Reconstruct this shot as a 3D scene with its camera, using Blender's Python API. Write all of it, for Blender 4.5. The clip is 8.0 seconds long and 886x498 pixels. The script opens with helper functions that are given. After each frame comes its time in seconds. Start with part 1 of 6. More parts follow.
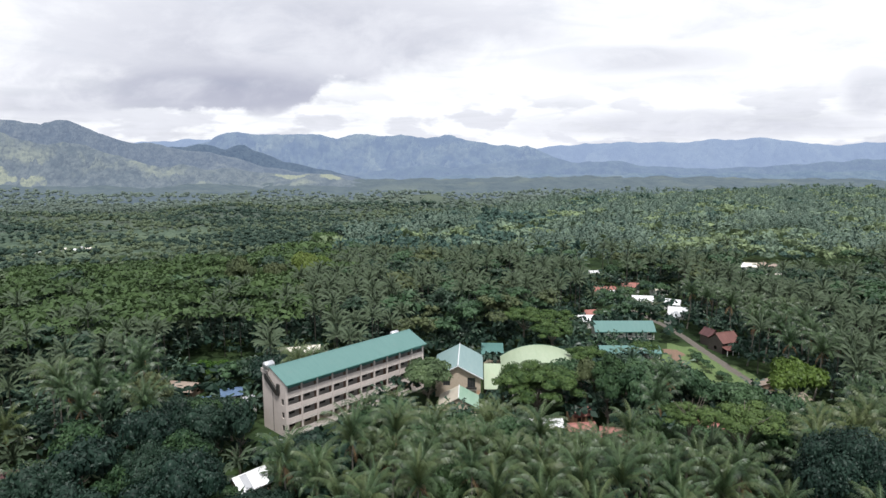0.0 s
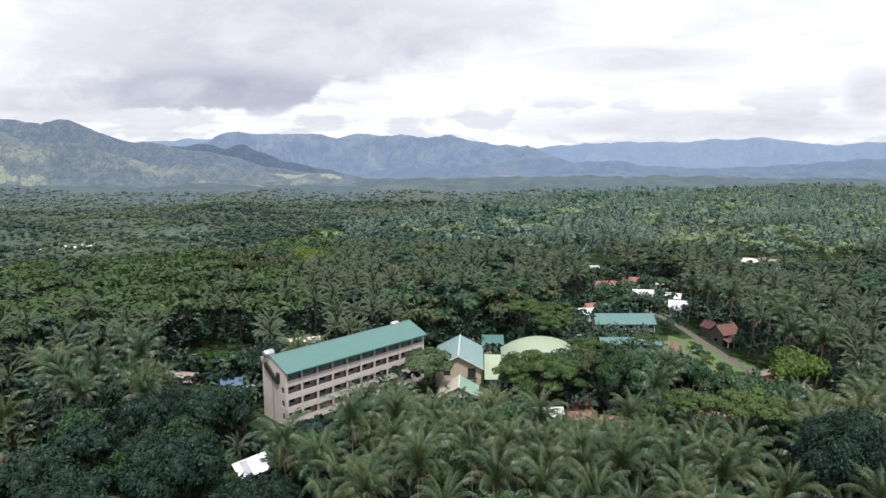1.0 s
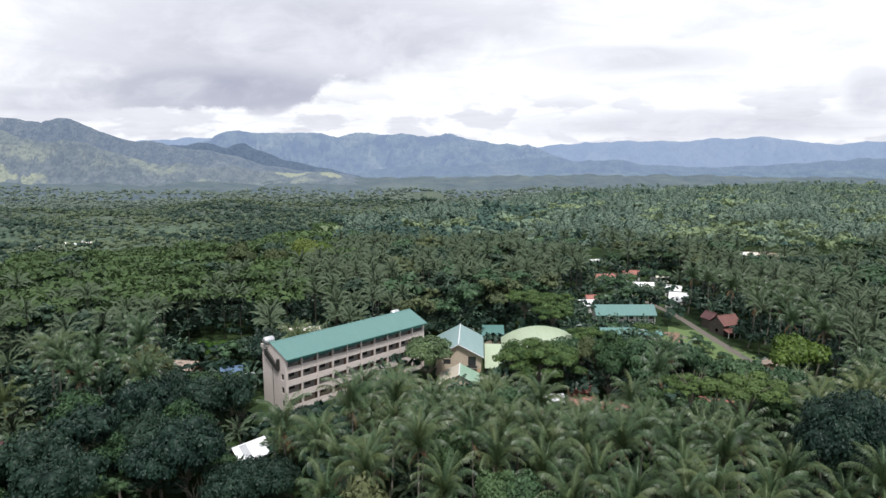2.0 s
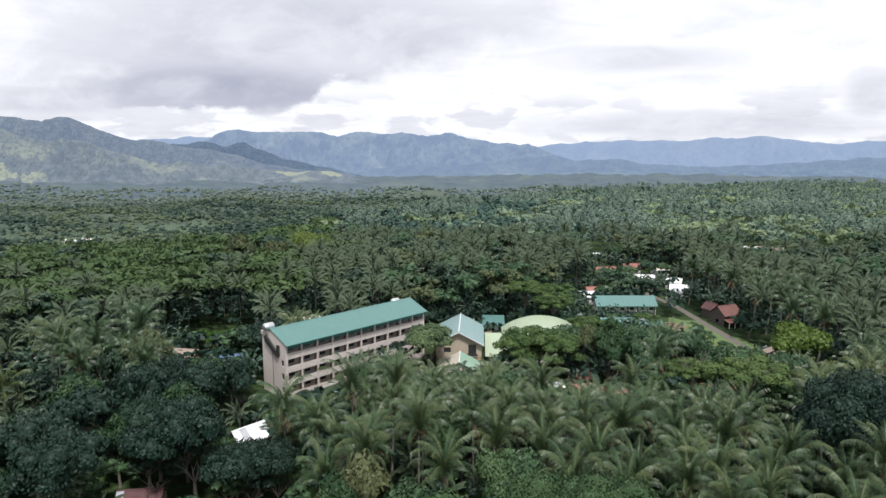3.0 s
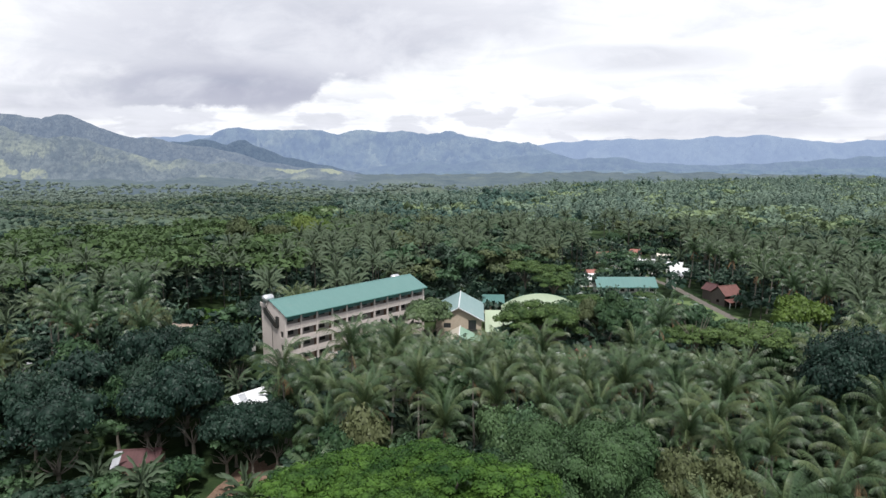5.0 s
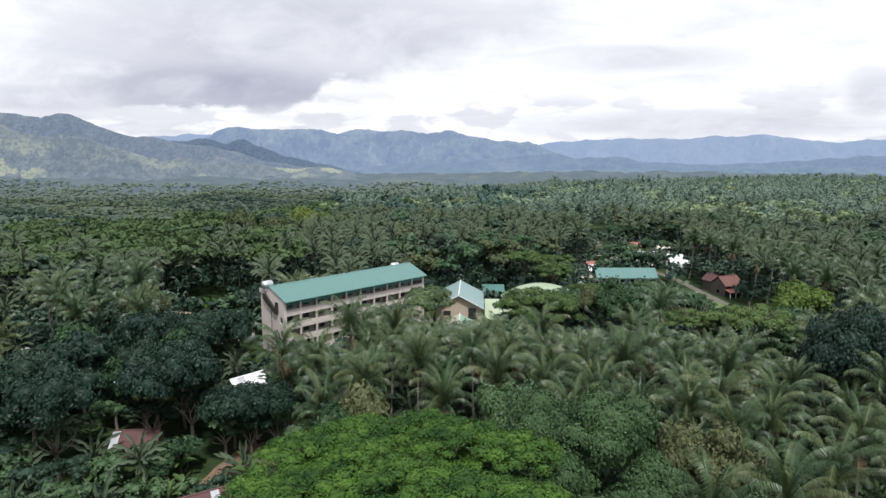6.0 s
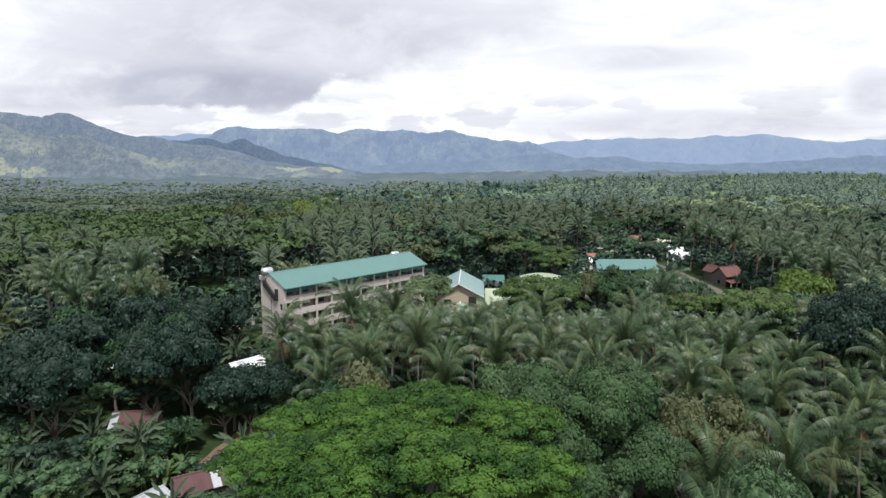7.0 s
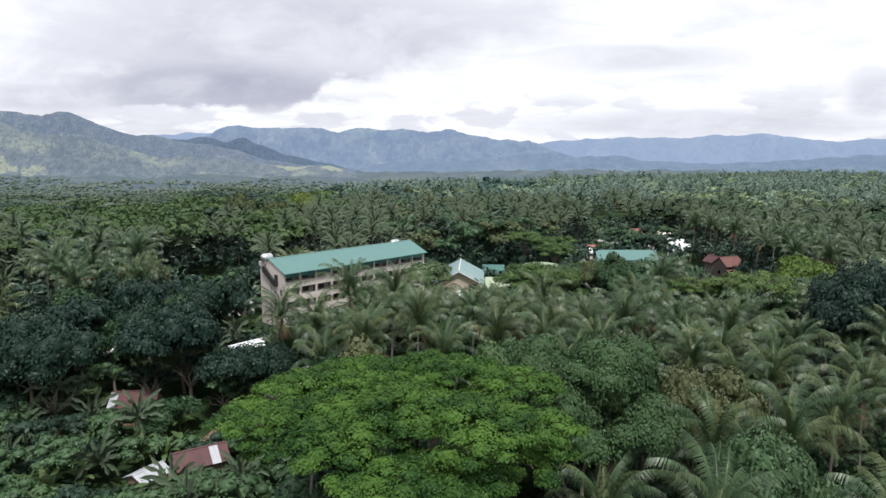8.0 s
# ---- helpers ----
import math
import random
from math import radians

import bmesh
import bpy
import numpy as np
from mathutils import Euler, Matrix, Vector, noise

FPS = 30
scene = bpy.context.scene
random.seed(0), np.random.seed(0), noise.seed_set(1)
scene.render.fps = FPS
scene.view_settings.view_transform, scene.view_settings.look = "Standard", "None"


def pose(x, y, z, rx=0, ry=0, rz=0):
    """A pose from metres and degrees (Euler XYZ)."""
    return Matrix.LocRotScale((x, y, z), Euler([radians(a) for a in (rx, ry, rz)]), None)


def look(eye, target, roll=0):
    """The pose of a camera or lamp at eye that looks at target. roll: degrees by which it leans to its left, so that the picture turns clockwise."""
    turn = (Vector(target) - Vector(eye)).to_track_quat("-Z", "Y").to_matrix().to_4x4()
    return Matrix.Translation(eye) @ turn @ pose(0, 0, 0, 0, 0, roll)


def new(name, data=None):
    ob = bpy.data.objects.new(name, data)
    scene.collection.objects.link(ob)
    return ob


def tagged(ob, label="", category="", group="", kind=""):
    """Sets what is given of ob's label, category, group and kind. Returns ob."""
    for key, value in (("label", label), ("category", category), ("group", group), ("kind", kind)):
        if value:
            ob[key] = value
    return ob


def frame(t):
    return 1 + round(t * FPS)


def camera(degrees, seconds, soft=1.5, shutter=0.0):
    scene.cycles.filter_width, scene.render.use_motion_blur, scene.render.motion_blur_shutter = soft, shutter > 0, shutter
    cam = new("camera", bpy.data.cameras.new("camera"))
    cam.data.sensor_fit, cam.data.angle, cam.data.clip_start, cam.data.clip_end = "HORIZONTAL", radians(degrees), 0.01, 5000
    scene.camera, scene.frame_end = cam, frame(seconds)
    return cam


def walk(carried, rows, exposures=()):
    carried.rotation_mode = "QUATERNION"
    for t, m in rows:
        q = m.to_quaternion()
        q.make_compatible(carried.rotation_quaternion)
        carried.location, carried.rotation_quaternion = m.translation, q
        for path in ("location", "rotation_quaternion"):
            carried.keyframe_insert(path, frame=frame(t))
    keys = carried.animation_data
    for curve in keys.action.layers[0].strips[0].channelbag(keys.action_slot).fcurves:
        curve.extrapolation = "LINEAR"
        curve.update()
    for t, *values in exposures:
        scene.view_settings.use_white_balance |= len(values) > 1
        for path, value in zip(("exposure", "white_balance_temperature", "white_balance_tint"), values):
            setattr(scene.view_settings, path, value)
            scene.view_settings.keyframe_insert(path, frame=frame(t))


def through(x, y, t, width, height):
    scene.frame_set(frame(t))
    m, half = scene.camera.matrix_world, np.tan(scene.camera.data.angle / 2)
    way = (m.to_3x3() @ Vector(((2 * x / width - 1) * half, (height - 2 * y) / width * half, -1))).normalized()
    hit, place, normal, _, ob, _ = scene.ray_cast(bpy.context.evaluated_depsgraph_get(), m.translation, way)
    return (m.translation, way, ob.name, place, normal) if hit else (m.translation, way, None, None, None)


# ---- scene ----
cam = camera(69.8, 8.0)
PATH = [
    (0, (-0.000, -0.000, 72.000), (-0.0000, 98.8612, 56.9512), -0.100),
    (0.5, (-0.001, -0.101, 70.633), (-0.0319, 98.7657, 55.6189), -0.094),
    (1, (0.001, -0.220, 69.165), (-0.0547, 98.6445, 54.1357), -0.082),
    (1.5, (-0.014, -0.329, 67.609), (-0.0828, 98.5282, 52.5338), -0.067),
    (3, (-0.106, -0.594, 62.715), (-0.2037, 98.2501, 47.5527), -0.007),
    (3.5, (-0.146, -0.723, 61.016), (-0.2412, 98.1153, 45.8189), 0.005),
    (4, (-0.164, -0.870, 59.307), (-0.2593, 97.9612, 44.0622), 0.029),
    (4.5, (-0.152, -0.983, 57.645), (-0.2509, 97.8443, 42.3767), 0.055),
    (6, (-0.083, -1.199, 52.566), (-0.1642, 97.6246, 37.2720), 0.103),
    (6.5, (-0.078, -1.266, 50.886), (-0.1667, 97.5560, 35.5816), 0.107),
    (7, (-0.098, -1.292, 49.316), (-0.2049, 97.5339, 34.0350), 0.107),
    (7.5, (-0.078, -1.403, 47.665), (-0.1927, 97.4169, 32.3504), 0.123),
    (8, (-0.062, -1.552, 46.000), (-0.1883, 97.2646, 30.6646), 0.149),
]
walk(cam, [(t, look(eye, target, roll)) for t, eye, target, roll in PATH])

# ---- world: cloudy sky, weak broad sun ----
SUN_AZ, SUN_EL = radians(168), radians(64)      # azimuth from straight ahead (+y) towards +x


def node(tree, kind, loc=(0, 0), **values):
    n = tree.nodes.new(kind)
    for k, v in values.items():
        if k in n.inputs:
            n.inputs[k].default_value = v
    return n


def math_node(tree, op, a, b=None, clamp=False):
    n = tree.nodes.new("ShaderNodeMath")
    n.operation, n.use_clamp = op, clamp
    for i, v in enumerate((a, b)):
        if v is None:
            continue
        if isinstance(v, (int, float)):
            n.inputs[i].default_value = v
        else:
            tree.links.new(v, n.inputs[i])
    return n.outputs[0]


def mix_colour(tree, fac, a, b):
    n = tree.nodes.new("ShaderNodeMix")
    n.data_type = "RGBA"
    for i, v in ((0, fac), (6, a), (7, b)):
        if isinstance(v, (int, float)):
            n.inputs[i].default_value = v
        elif isinstance(v, tuple):
            n.inputs[i].default_value = (*v, 1) if len(v) == 3 else v
        else:
            tree.links.new(v, n.inputs[i])
    return n.outputs[2]


def ramp(tree, value, lo, hi):
    n = tree.nodes.new("ShaderNodeMapRange")
    n.interpolation_type = "SMOOTHSTEP"
    n.inputs["From Min"].default_value, n.inputs["From Max"].default_value = lo, hi
    tree.links.new(value, n.inputs["Value"])
    return n.outputs[0]


def make_sky():
    world = bpy.data.worlds.new("cloudy_sky")
    world.use_nodes = True
    scene.world = world
    tr = world.node_tree
    tr.nodes.clear()
    coord = tr.nodes.new("ShaderNodeTexCoord").outputs["Generated"]
    sep = tr.nodes.new("ShaderNodeSeparateXYZ")
    tr.links.new(coord, sep.inputs[0])
    dx, dy, dz = sep.outputs
    sky = tr.nodes.new("ShaderNodeTexSky")
    sky.sky_type, sky.sun_disc = "NISHITA", False
    sky.sun_elevation, sky.sun_rotation = SUN_EL, SUN_AZ
    blue = tr.nodes.new("ShaderNodeVectorMath")
    blue.operation = "SCALE"
    blue.inputs["Scale"].default_value = 0.12
    tr.links.new(sky.outputs[0], blue.inputs[0])
    # clouds seen as a layer overhead: direction projected on a plane
    lift = math_node(tr, "ADD", math_node(tr, "MAXIMUM", dz, 0.0), 0.09)
    plane = tr.nodes.new("ShaderNodeCombineXYZ")
    tr.links.new(math_node(tr, "DIVIDE", dx, lift), plane.inputs[0])
    tr.links.new(math_node(tr, "DIVIDE", dy, lift), plane.inputs[1])

    def cloud(scale, detail, rough, shift, warp=0.0):
        n = node(tr, "ShaderNodeTexNoise", Scale=scale, Detail=detail, Roughness=rough, Distortion=warp)
        v = tr.nodes.new("ShaderNodeVectorMath")
        v.operation = "ADD"
        v.inputs[1].default_value = shift
        tr.links.new(plane.outputs[0], v.inputs[0])
        tr.links.new(v.outputs[0], n.inputs["Vector"])
        return n.outputs["Fac"]

    big = cloud(0.42, 6, 0.58, (3.1, 7.4, 0), 0.4)
    fine = cloud(1.5, 8, 0.62, (11.0, 2.0, 4.0), 0.6)
    # cloud banks ahead, laid out by bearing and by slope over the horizon
    front = math_node(tr, "MAXIMUM", dy, 0.05)
    u, v = math_node(tr, "DIVIDE", dx, front), math_node(tr, "DIVIDE", dz, front)

    def wisps(scale, su, sv, detail, rough, warp):
        c = tr.nodes.new("ShaderNodeCombineXYZ")
        tr.links.new(math_node(tr, "MULTIPLY", u, su), c.inputs[0])
        tr.links.new(math_node(tr, "MULTIPLY", v, sv), c.inputs[1])
        n = node(tr, "ShaderNodeTexNoise", Scale=scale, Detail=detail, Roughness=rough, Distortion=warp)
        tr.links.new(c.outputs[0], n.inputs["Vector"])
        return n.outputs["Fac"]

    wisp = wisps(2.1, 3.0, 5.6, 11, 0.60, 0.35)
    billow = wisps(5.5, 2.2, 4.2, 9, 0.55, 0.2)

    def less(value, amount):
        return math_node(tr, "MULTIPLY", math_node(tr, "SUBTRACT", value, 0.5), amount)

    def bank(cu, cv, wu, wv, soft, ragged=2.6):
        """A soft-edged cloud bank round a bearing and slope, broken up by the noise."""
        a = math_node(tr, "POWER", math_node(tr, "ABSOLUTE", math_node(tr, "DIVIDE", math_node(tr, "SUBTRACT", u, cu), wu)), 2.0)
        b = math_node(tr, "POWER", math_node(tr, "ABSOLUTE", math_node(tr, "DIVIDE", math_node(tr, "SUBTRACT", v, cv), wv)), 2.0)
        r = math_node(tr, "SQRT", math_node(tr, "ADD", a, b))
        r = math_node(tr, "ADD", r, less(wisp, ragged))
        return math_node(tr, "SUBTRACT", 1.0, ramp(tr, r, 1.0 - soft, 1.0 + soft))

    shade = math_node(tr, "ADD", math_node(tr, "MULTIPLY", big, 0.55), math_node(tr, "MULTIPLY", fine, 0.45))
    grey = ramp(tr, shade, 0.38, 0.66)
    ahead = ramp(tr, dy, 0.1, 0.5)
    # the great grey cloud: a level, well-marked foot that steps up to one side, ragged upper parts
    foot_line = math_node(tr, "ADD", math_node(tr, "MULTIPLY", ramp(tr, u, -0.27, -0.16), 0.036), math_node(tr, "MULTIPLY", ramp(tr, u, -0.16, 0.16), 0.030))
    over = math_node(tr, "SUBTRACT", math_node(tr, "ADD", v, math_node(tr, "ADD", less(billow, 0.040), less(wisp, 0.060))), math_node(tr, "ADD", foot_line, 0.058))
    over = ramp(tr, math_node(tr, "DIVIDE", over, math_node(tr, "ADD", math_node(tr, "MULTIPLY", ramp(tr, u, -0.20, 0.05), 0.055), 0.012)), 0.0, 1.0)
    mass = math_node(tr, "MULTIPLY", bank(-0.22, 0.150, 0.42, 0.125, 0.40, 2.2), over)
    heart = math_node(tr, "MULTIPLY", bank(-0.36, 0.088, 0.24, 0.040, 0.50, 1.4), over)
    main = math_node(tr, "ADD", math_node(tr, "MULTIPLY", mass, 0.50), math_node(tr, "MULTIPLY", heart, 0.34))
    left = math_node(tr, "MULTIPLY", bank(-0.60, 0.075, 0.16, 0.030, 0.5), 0.46)
    right = math_node(tr, "MULTIPLY", bank(0.30, 0.140, 0.15, 0.022, 0.45, 2.2), 0.32)
    edge = math_node(tr, "MULTIPLY", bank(0.66, 0.085, 0.05, 0.040, 0.5), 0.42)
    low = math_node(tr, "MULTIPLY", bank(0.42, 0.040, 0.28, 0.022, 0.5), 0.46)
    dark = math_node(tr, "MAXIMUM", math_node(tr, "MAXIMUM", main, left), math_node(tr, "MAXIMUM", math_node(tr, "MAXIMUM", right, edge), low))
    dark = math_node(tr, "MULTIPLY", math_node(tr, "MULTIPLY", dark, math_node(tr, "ADD", math_node(tr, "MULTIPLY", wisp, 1.5), 0.25)), ahead)
    dark = math_node(tr, "MAXIMUM", dark, math_node(tr, "MULTIPLY", grey, 0.09), True)
    soft = mix_colour(tr, ramp(tr, math_node(tr, "ADD", math_node(tr, "MULTIPLY", wisp, 0.6), math_node(tr, "MULTIPLY", fine, 0.4)), 0.42, 0.70), (1.10, 1.12, 1.17), (0.93, 0.95, 1.0))
    # rows of cumulus low over the mountains: bright heads, blue-grey feet
    heap = tr.nodes.new("ShaderNodeCombineXYZ")
    tr.links.new(math_node(tr, "MULTIPLY", dx, 9.0), heap.inputs[0])
    tr.links.new(math_node(tr, "MULTIPLY", dz, 26.0), heap.inputs[1])
    tr.links.new(math_node(tr, "MULTIPLY", dy, 3.0), heap.inputs[2])
    puff = node(tr, "ShaderNodeTexNoise", Scale=1.3, Detail=9, Roughness=0.52, Distortion=0.15)
    tr.links.new(heap.outputs[0], puff.inputs["Vector"])
    foot = math_node(tr, "MULTIPLY", ramp(tr, puff.outputs["Fac"], 0.47, 0.58), math_node(tr, "SUBTRACT", 1.0, ramp(tr, dz, 0.05, 0.12)))
    dark = math_node(tr, "MAXIMUM", dark, math_node(tr, "MULTIPLY", foot, 0.40), True)
    clouds = mix_colour(tr, dark, soft, (0.44, 0.46, 0.58))
    cover = math_node(tr, "SUBTRACT", 1.0, math_node(tr, "MULTIPLY", ramp(tr, fine, 0.46, 0.66), math_node(tr, "SUBTRACT", 0.85, math_node(tr, "MULTIPLY", ahead, 0.80))))
    col = mix_colour(tr, cover, blue.outputs[0], clouds)
    bg = node(tr, "ShaderNodeBackground", Strength=1.0)
    tr.links.new(col, bg.inputs["Color"])
    out = tr.nodes.new("ShaderNodeOutputWorld")
    tr.links.new(bg.outputs[0], out.inputs["Surface"])


make_sky()
sun = new("sun", bpy.data.lights.new("sun", "SUN"))
sun.data.energy, sun.data.angle, sun.data.color = 4.6, radians(6), (1.0, 0.98, 0.965)
sun.matrix_world = look((0, 0, 0), (-math.sin(SUN_AZ) * math.cos(SUN_EL), -math.cos(SUN_AZ) * math.cos(SUN_EL), -math.sin(SUN_EL)))
scene.view_settings.exposure = 0.0

# ---- materials ----
def base_material(name):
    m = bpy.data.materials.new(name)
    m.use_nodes = True
    tr = m.node_tree
    tr.nodes.clear()
    out = tr.nodes.new("ShaderNodeOutputMaterial")
    bsdf = tr.nodes.new("ShaderNodeBsdfPrincipled")
    tr.links.new(bsdf.outputs[0], out.inputs["Surface"])
    return m, tr, bsdf, out


def noise_of(tr, scale, detail=4, rough=0.55, where="Object", stretch=(1, 1, 1)):
    c = tr.nodes.new("ShaderNodeTexCoord").outputs[where]
    mp = tr.nodes.new("ShaderNodeMapping")
    mp.inputs["Scale"].default_value = stretch
    tr.links.new(c, mp.inputs[0])
    n = node(tr, "ShaderNodeTexNoise", Scale=scale, Detail=detail, Roughness=rough)
    tr.links.new(mp.outputs[0], n.inputs["Vector"])
    return n.outputs["Fac"]


def bump(tr, bsdf, height, strength, distance):
    b = node(tr, "ShaderNodeBump", Strength=strength, Distance=distance)
    tr.links.new(height, b.inputs["Height"])
    tr.links.new(b.outputs[0], bsdf.inputs["Normal"])


def surface(name, a, b, stain, rough=0.8, fine=6.0, broad=0.5, relief=0.01, metal=0.0, stretch=(1, 1, 1), stain_from=0.52, stain_to=0.75):
    """A plain surface: two tones mixed by fine grain, stained at a broad scale."""
    m, tr, bsdf, out = base_material(name)
    g = noise_of(tr, fine, 5, 0.6, stretch=stretch)
    s = noise_of(tr, broad, 6, 0.65, stretch=stretch)
    c = mix_colour(tr, ramp(tr, g, 0.3, 0.7), a, b)
    c = mix_colour(tr, math_node(tr, "MULTIPLY", ramp(tr, s, stain_from, stain_to), 0.7), c, stain)
    tr.links.new(c, bsdf.inputs["Base Color"])
    bsdf.inputs["Roughness"].default_value, bsdf.inputs["Metallic"].default_value = rough, metal
    bump(tr, bsdf, g, 0.5, relief)
    return m


def sheet_metal(name, a, b, stain, pitch=0.25, rough=0.45, stain_from=0.55, stain_to=0.8):
    """Ribbed painted roofing; ribs run down the slope (local y), streaked by rain and rust."""
    m, tr, bsdf, out = base_material(name)
    c = tr.nodes.new("ShaderNodeTexCoord").outputs["Object"]
    w = node(tr, "ShaderNodeTexWave", Scale=1.0 / pitch / 3.1416 * 1.57, Distortion=0.0)
    w.wave_type, w.bands_direction = "BANDS", "X"
    tr.links.new(c, w.inputs["Vector"])
    streak = noise_of(tr, 1.3, 6, 0.7, stretch=(1.0, 0.16, 0.16))
    patch = noise_of(tr, 0.22, 5, 0.6)
    col = mix_colour(tr, ramp(tr, streak, 0.3, 0.7), a, b)
    col = mix_colour(tr, math_node(tr, "MULTIPLY", ramp(tr, patch, stain_from, stain_to), ramp(tr, streak, 0.35, 0.65)), col, stain)
    tr.links.new(col, bsdf.inputs["Base Color"])
    bsdf.inputs["Roughness"].default_value = rough
    bump(tr, bsdf, w.outputs["Fac"], 0.35, 0.03)
    return m


def leaves(name, dark, light, tip, rough=0.5, through=0.25, tree_scale=0.16, spread=1.0, gloss=0.22, glow=None, leafy=0.45):
    """Foliage: tone varies from tree to tree, from bough to bough and from leaf to leaf; some light passes through."""
    m, tr, bsdf, out = base_material(name)
    info = tr.nodes.new("ShaderNodeObjectInfo").outputs["Random"]
    geo = tr.nodes.new("ShaderNodeNewGeometry")
    bough = noise_of(tr, tree_scale, 3, 0.5, where="Object")
    t = math_node(tr, "ADD", math_node(tr, "MULTIPLY", geo.outputs["Random Per Island"], leafy), math_node(tr, "MULTIPLY", ramp(tr, bough, 0.3, 0.7), 1 - leafy))
    c = mix_colour(tr, t, dark, light)
    c = mix_colour(tr, math_node(tr, "MULTIPLY", math_node(tr, "POWER", info, 2.2), 0.65 * spread), c, tip)
    tr.links.new(c, bsdf.inputs["Base Color"])
    bsdf.inputs["Roughness"].default_value = rough
    bsdf.inputs["Specular IOR Level"].default_value = gloss
    if glow:
        bsdf.inputs["Emission Color"].default_value = (*glow, 1)
        bsdf.inputs["Emission Strength"].default_value = 1.0 / (1.0 - through)
    tl = tr.nodes.new("ShaderNodeBsdfTranslucent")
    tr.links.new(c, tl.inputs["Color"])
    mx = tr.nodes.new("ShaderNodeMixShader")
    mx.inputs[0].default_value = through
    tr.links.new(bsdf.outputs[0], mx.inputs[1])
    tr.links.new(tl.outputs[0], mx.inputs[2])
    tr.links.new(mx.outputs[0], out.inputs["Surface"])
    return m


def woodland(name, tones, scales, relief, distance, rough=0.95, glow=None, fields=(), field_tone=(0.155, 0.160, 0.085)):
    """Distant woods seen as one surface: crowns as small cells, stands as broad patches."""
    m, tr, bsdf, out = base_material(name)
    c = tr.nodes.new("ShaderNodeTexCoord").outputs["Object"]
    cell = node(tr, "ShaderNodeTexVoronoi", Scale=scales[0])
    tr.links.new(c, cell.inputs["Vector"])
    n1 = noise_of(tr, scales[1], 6, 0.65)
    n2 = noise_of(tr, scales[2], 6, 0.6)
    col = mix_colour(tr, ramp(tr, n1, 0.40, 0.60), tones[0], tones[1])
    col = mix_colour(tr, ramp(tr, n2, 0.5, 0.72), col, tones[2])
    for x, y, rx, ry in fields:
        mp = tr.nodes.new("ShaderNodeMapping")
        mp.vector_type = "POINT"
        mp.inputs["Location"].default_value, mp.inputs["Scale"].default_value = (-x / rx, -y / ry, 0), (1 / rx, 1 / ry, 0)
        tr.links.new(c, mp.inputs[0])
        far = tr.nodes.new("ShaderNodeVectorMath")
        far.operation = "LENGTH"
        tr.links.new(mp.outputs[0], far.inputs[0])
        ragged = math_node(tr, "ADD", far.outputs["Value"], math_node(tr, "MULTIPLY", math_node(tr, "SUBTRACT", n1, 0.5), 1.6))
        col = mix_colour(tr, math_node(tr, "SUBTRACT", 1.0, ramp(tr, ragged, 0.8, 1.1)), col, field_tone)
    tr.links.new(col, bsdf.inputs["Base Color"])
    bsdf.inputs["Roughness"].default_value = rough
    bsdf.inputs["Specular IOR Level"].default_value = 0.1
    h = math_node(tr, "SUBTRACT", n1, math_node(tr, "MULTIPLY", cell.outputs["Distance"], 0.6))
    bump(tr, bsdf, h, relief, distance)
    # glow: haze light added as emission on the far backdrop
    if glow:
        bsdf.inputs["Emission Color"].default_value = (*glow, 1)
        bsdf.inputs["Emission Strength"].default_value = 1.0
    return m


M = {}
M["palm"] = leaves("palm_fronds", (0.008, 0.025, 0.014), (0.090, 0.150, 0.066), (0.132, 0.156, 0.060), rough=0.40, through=0.24, tree_scale=0.55, gloss=0.34, leafy=0.35)
# copies of the palm and leaf colours, paled and blued for distance haze
M["palm_far"] = leaves("haze_tinted_palm_fronds", (0.01104, 0.03175, 0.02509), (0.09659, 0.1549, 0.1031), (0.1353, 0.1702, 0.09756), rough=0.40, through=0.22, tree_scale=0.16, gloss=0.28, leafy=0.5)
M["palm_hazed"] = leaves("hazed_palm_fronds", (0.02715, 0.0574, 0.05203), (0.1702, 0.2344, 0.1792), (0.2159, 0.2569, 0.1705), rough=0.5, through=0.2, tree_scale=0.06, gloss=0.15)
M["leaf_hazed"] = leaves("hazed_green_foliage", (0.03289, 0.07282, 0.06339), (0.1674, 0.2447, 0.1826), (0.2242, 0.284, 0.1826), tree_scale=0.05, gloss=0.1)
# valley and plain leaves: distance haze mixed into the tones, paler farther off
M["valley_dark"] = leaves("hazed_valley_dark_foliage", (0.0414, 0.0713, 0.0598), (0.0782, 0.1196, 0.092), (0.09775, 0.138, 0.0989), rough=0.6, through=0.4, tree_scale=0.02, gloss=0.05)
M["valley_green"] = leaves("hazed_valley_green_foliage", (0.0968, 0.1386, 0.1034), (0.1408, 0.1892, 0.132), (0.165, 0.2068, 0.132), rough=0.6, through=0.4, tree_scale=0.02, gloss=0.05)
M["valley_pale"] = leaves("hazed_valley_pale_foliage", (0.118, 0.156, 0.104), (0.162, 0.206, 0.126), (0.190, 0.226, 0.120), rough=0.6, through=0.4, tree_scale=0.02, gloss=0.05)
M["plain_tree"] = leaves("hazed_plain_foliage", (0.1418, 0.1863, 0.1664), (0.2025, 0.2538, 0.2132), (0.2228, 0.27, 0.2145), rough=0.7, through=0.4, tree_scale=0.015, gloss=0.05)
# leaf_sun and leaf_shade carry distance haze in their base colour too
M["leaf_sun"] = leaves("hazed_light_foliage", (0.06343, 0.1085, 0.0671), (0.2325, 0.3059, 0.1641), (0.2677, 0.3059, 0.1584), tree_scale=0.05, gloss=0.1)
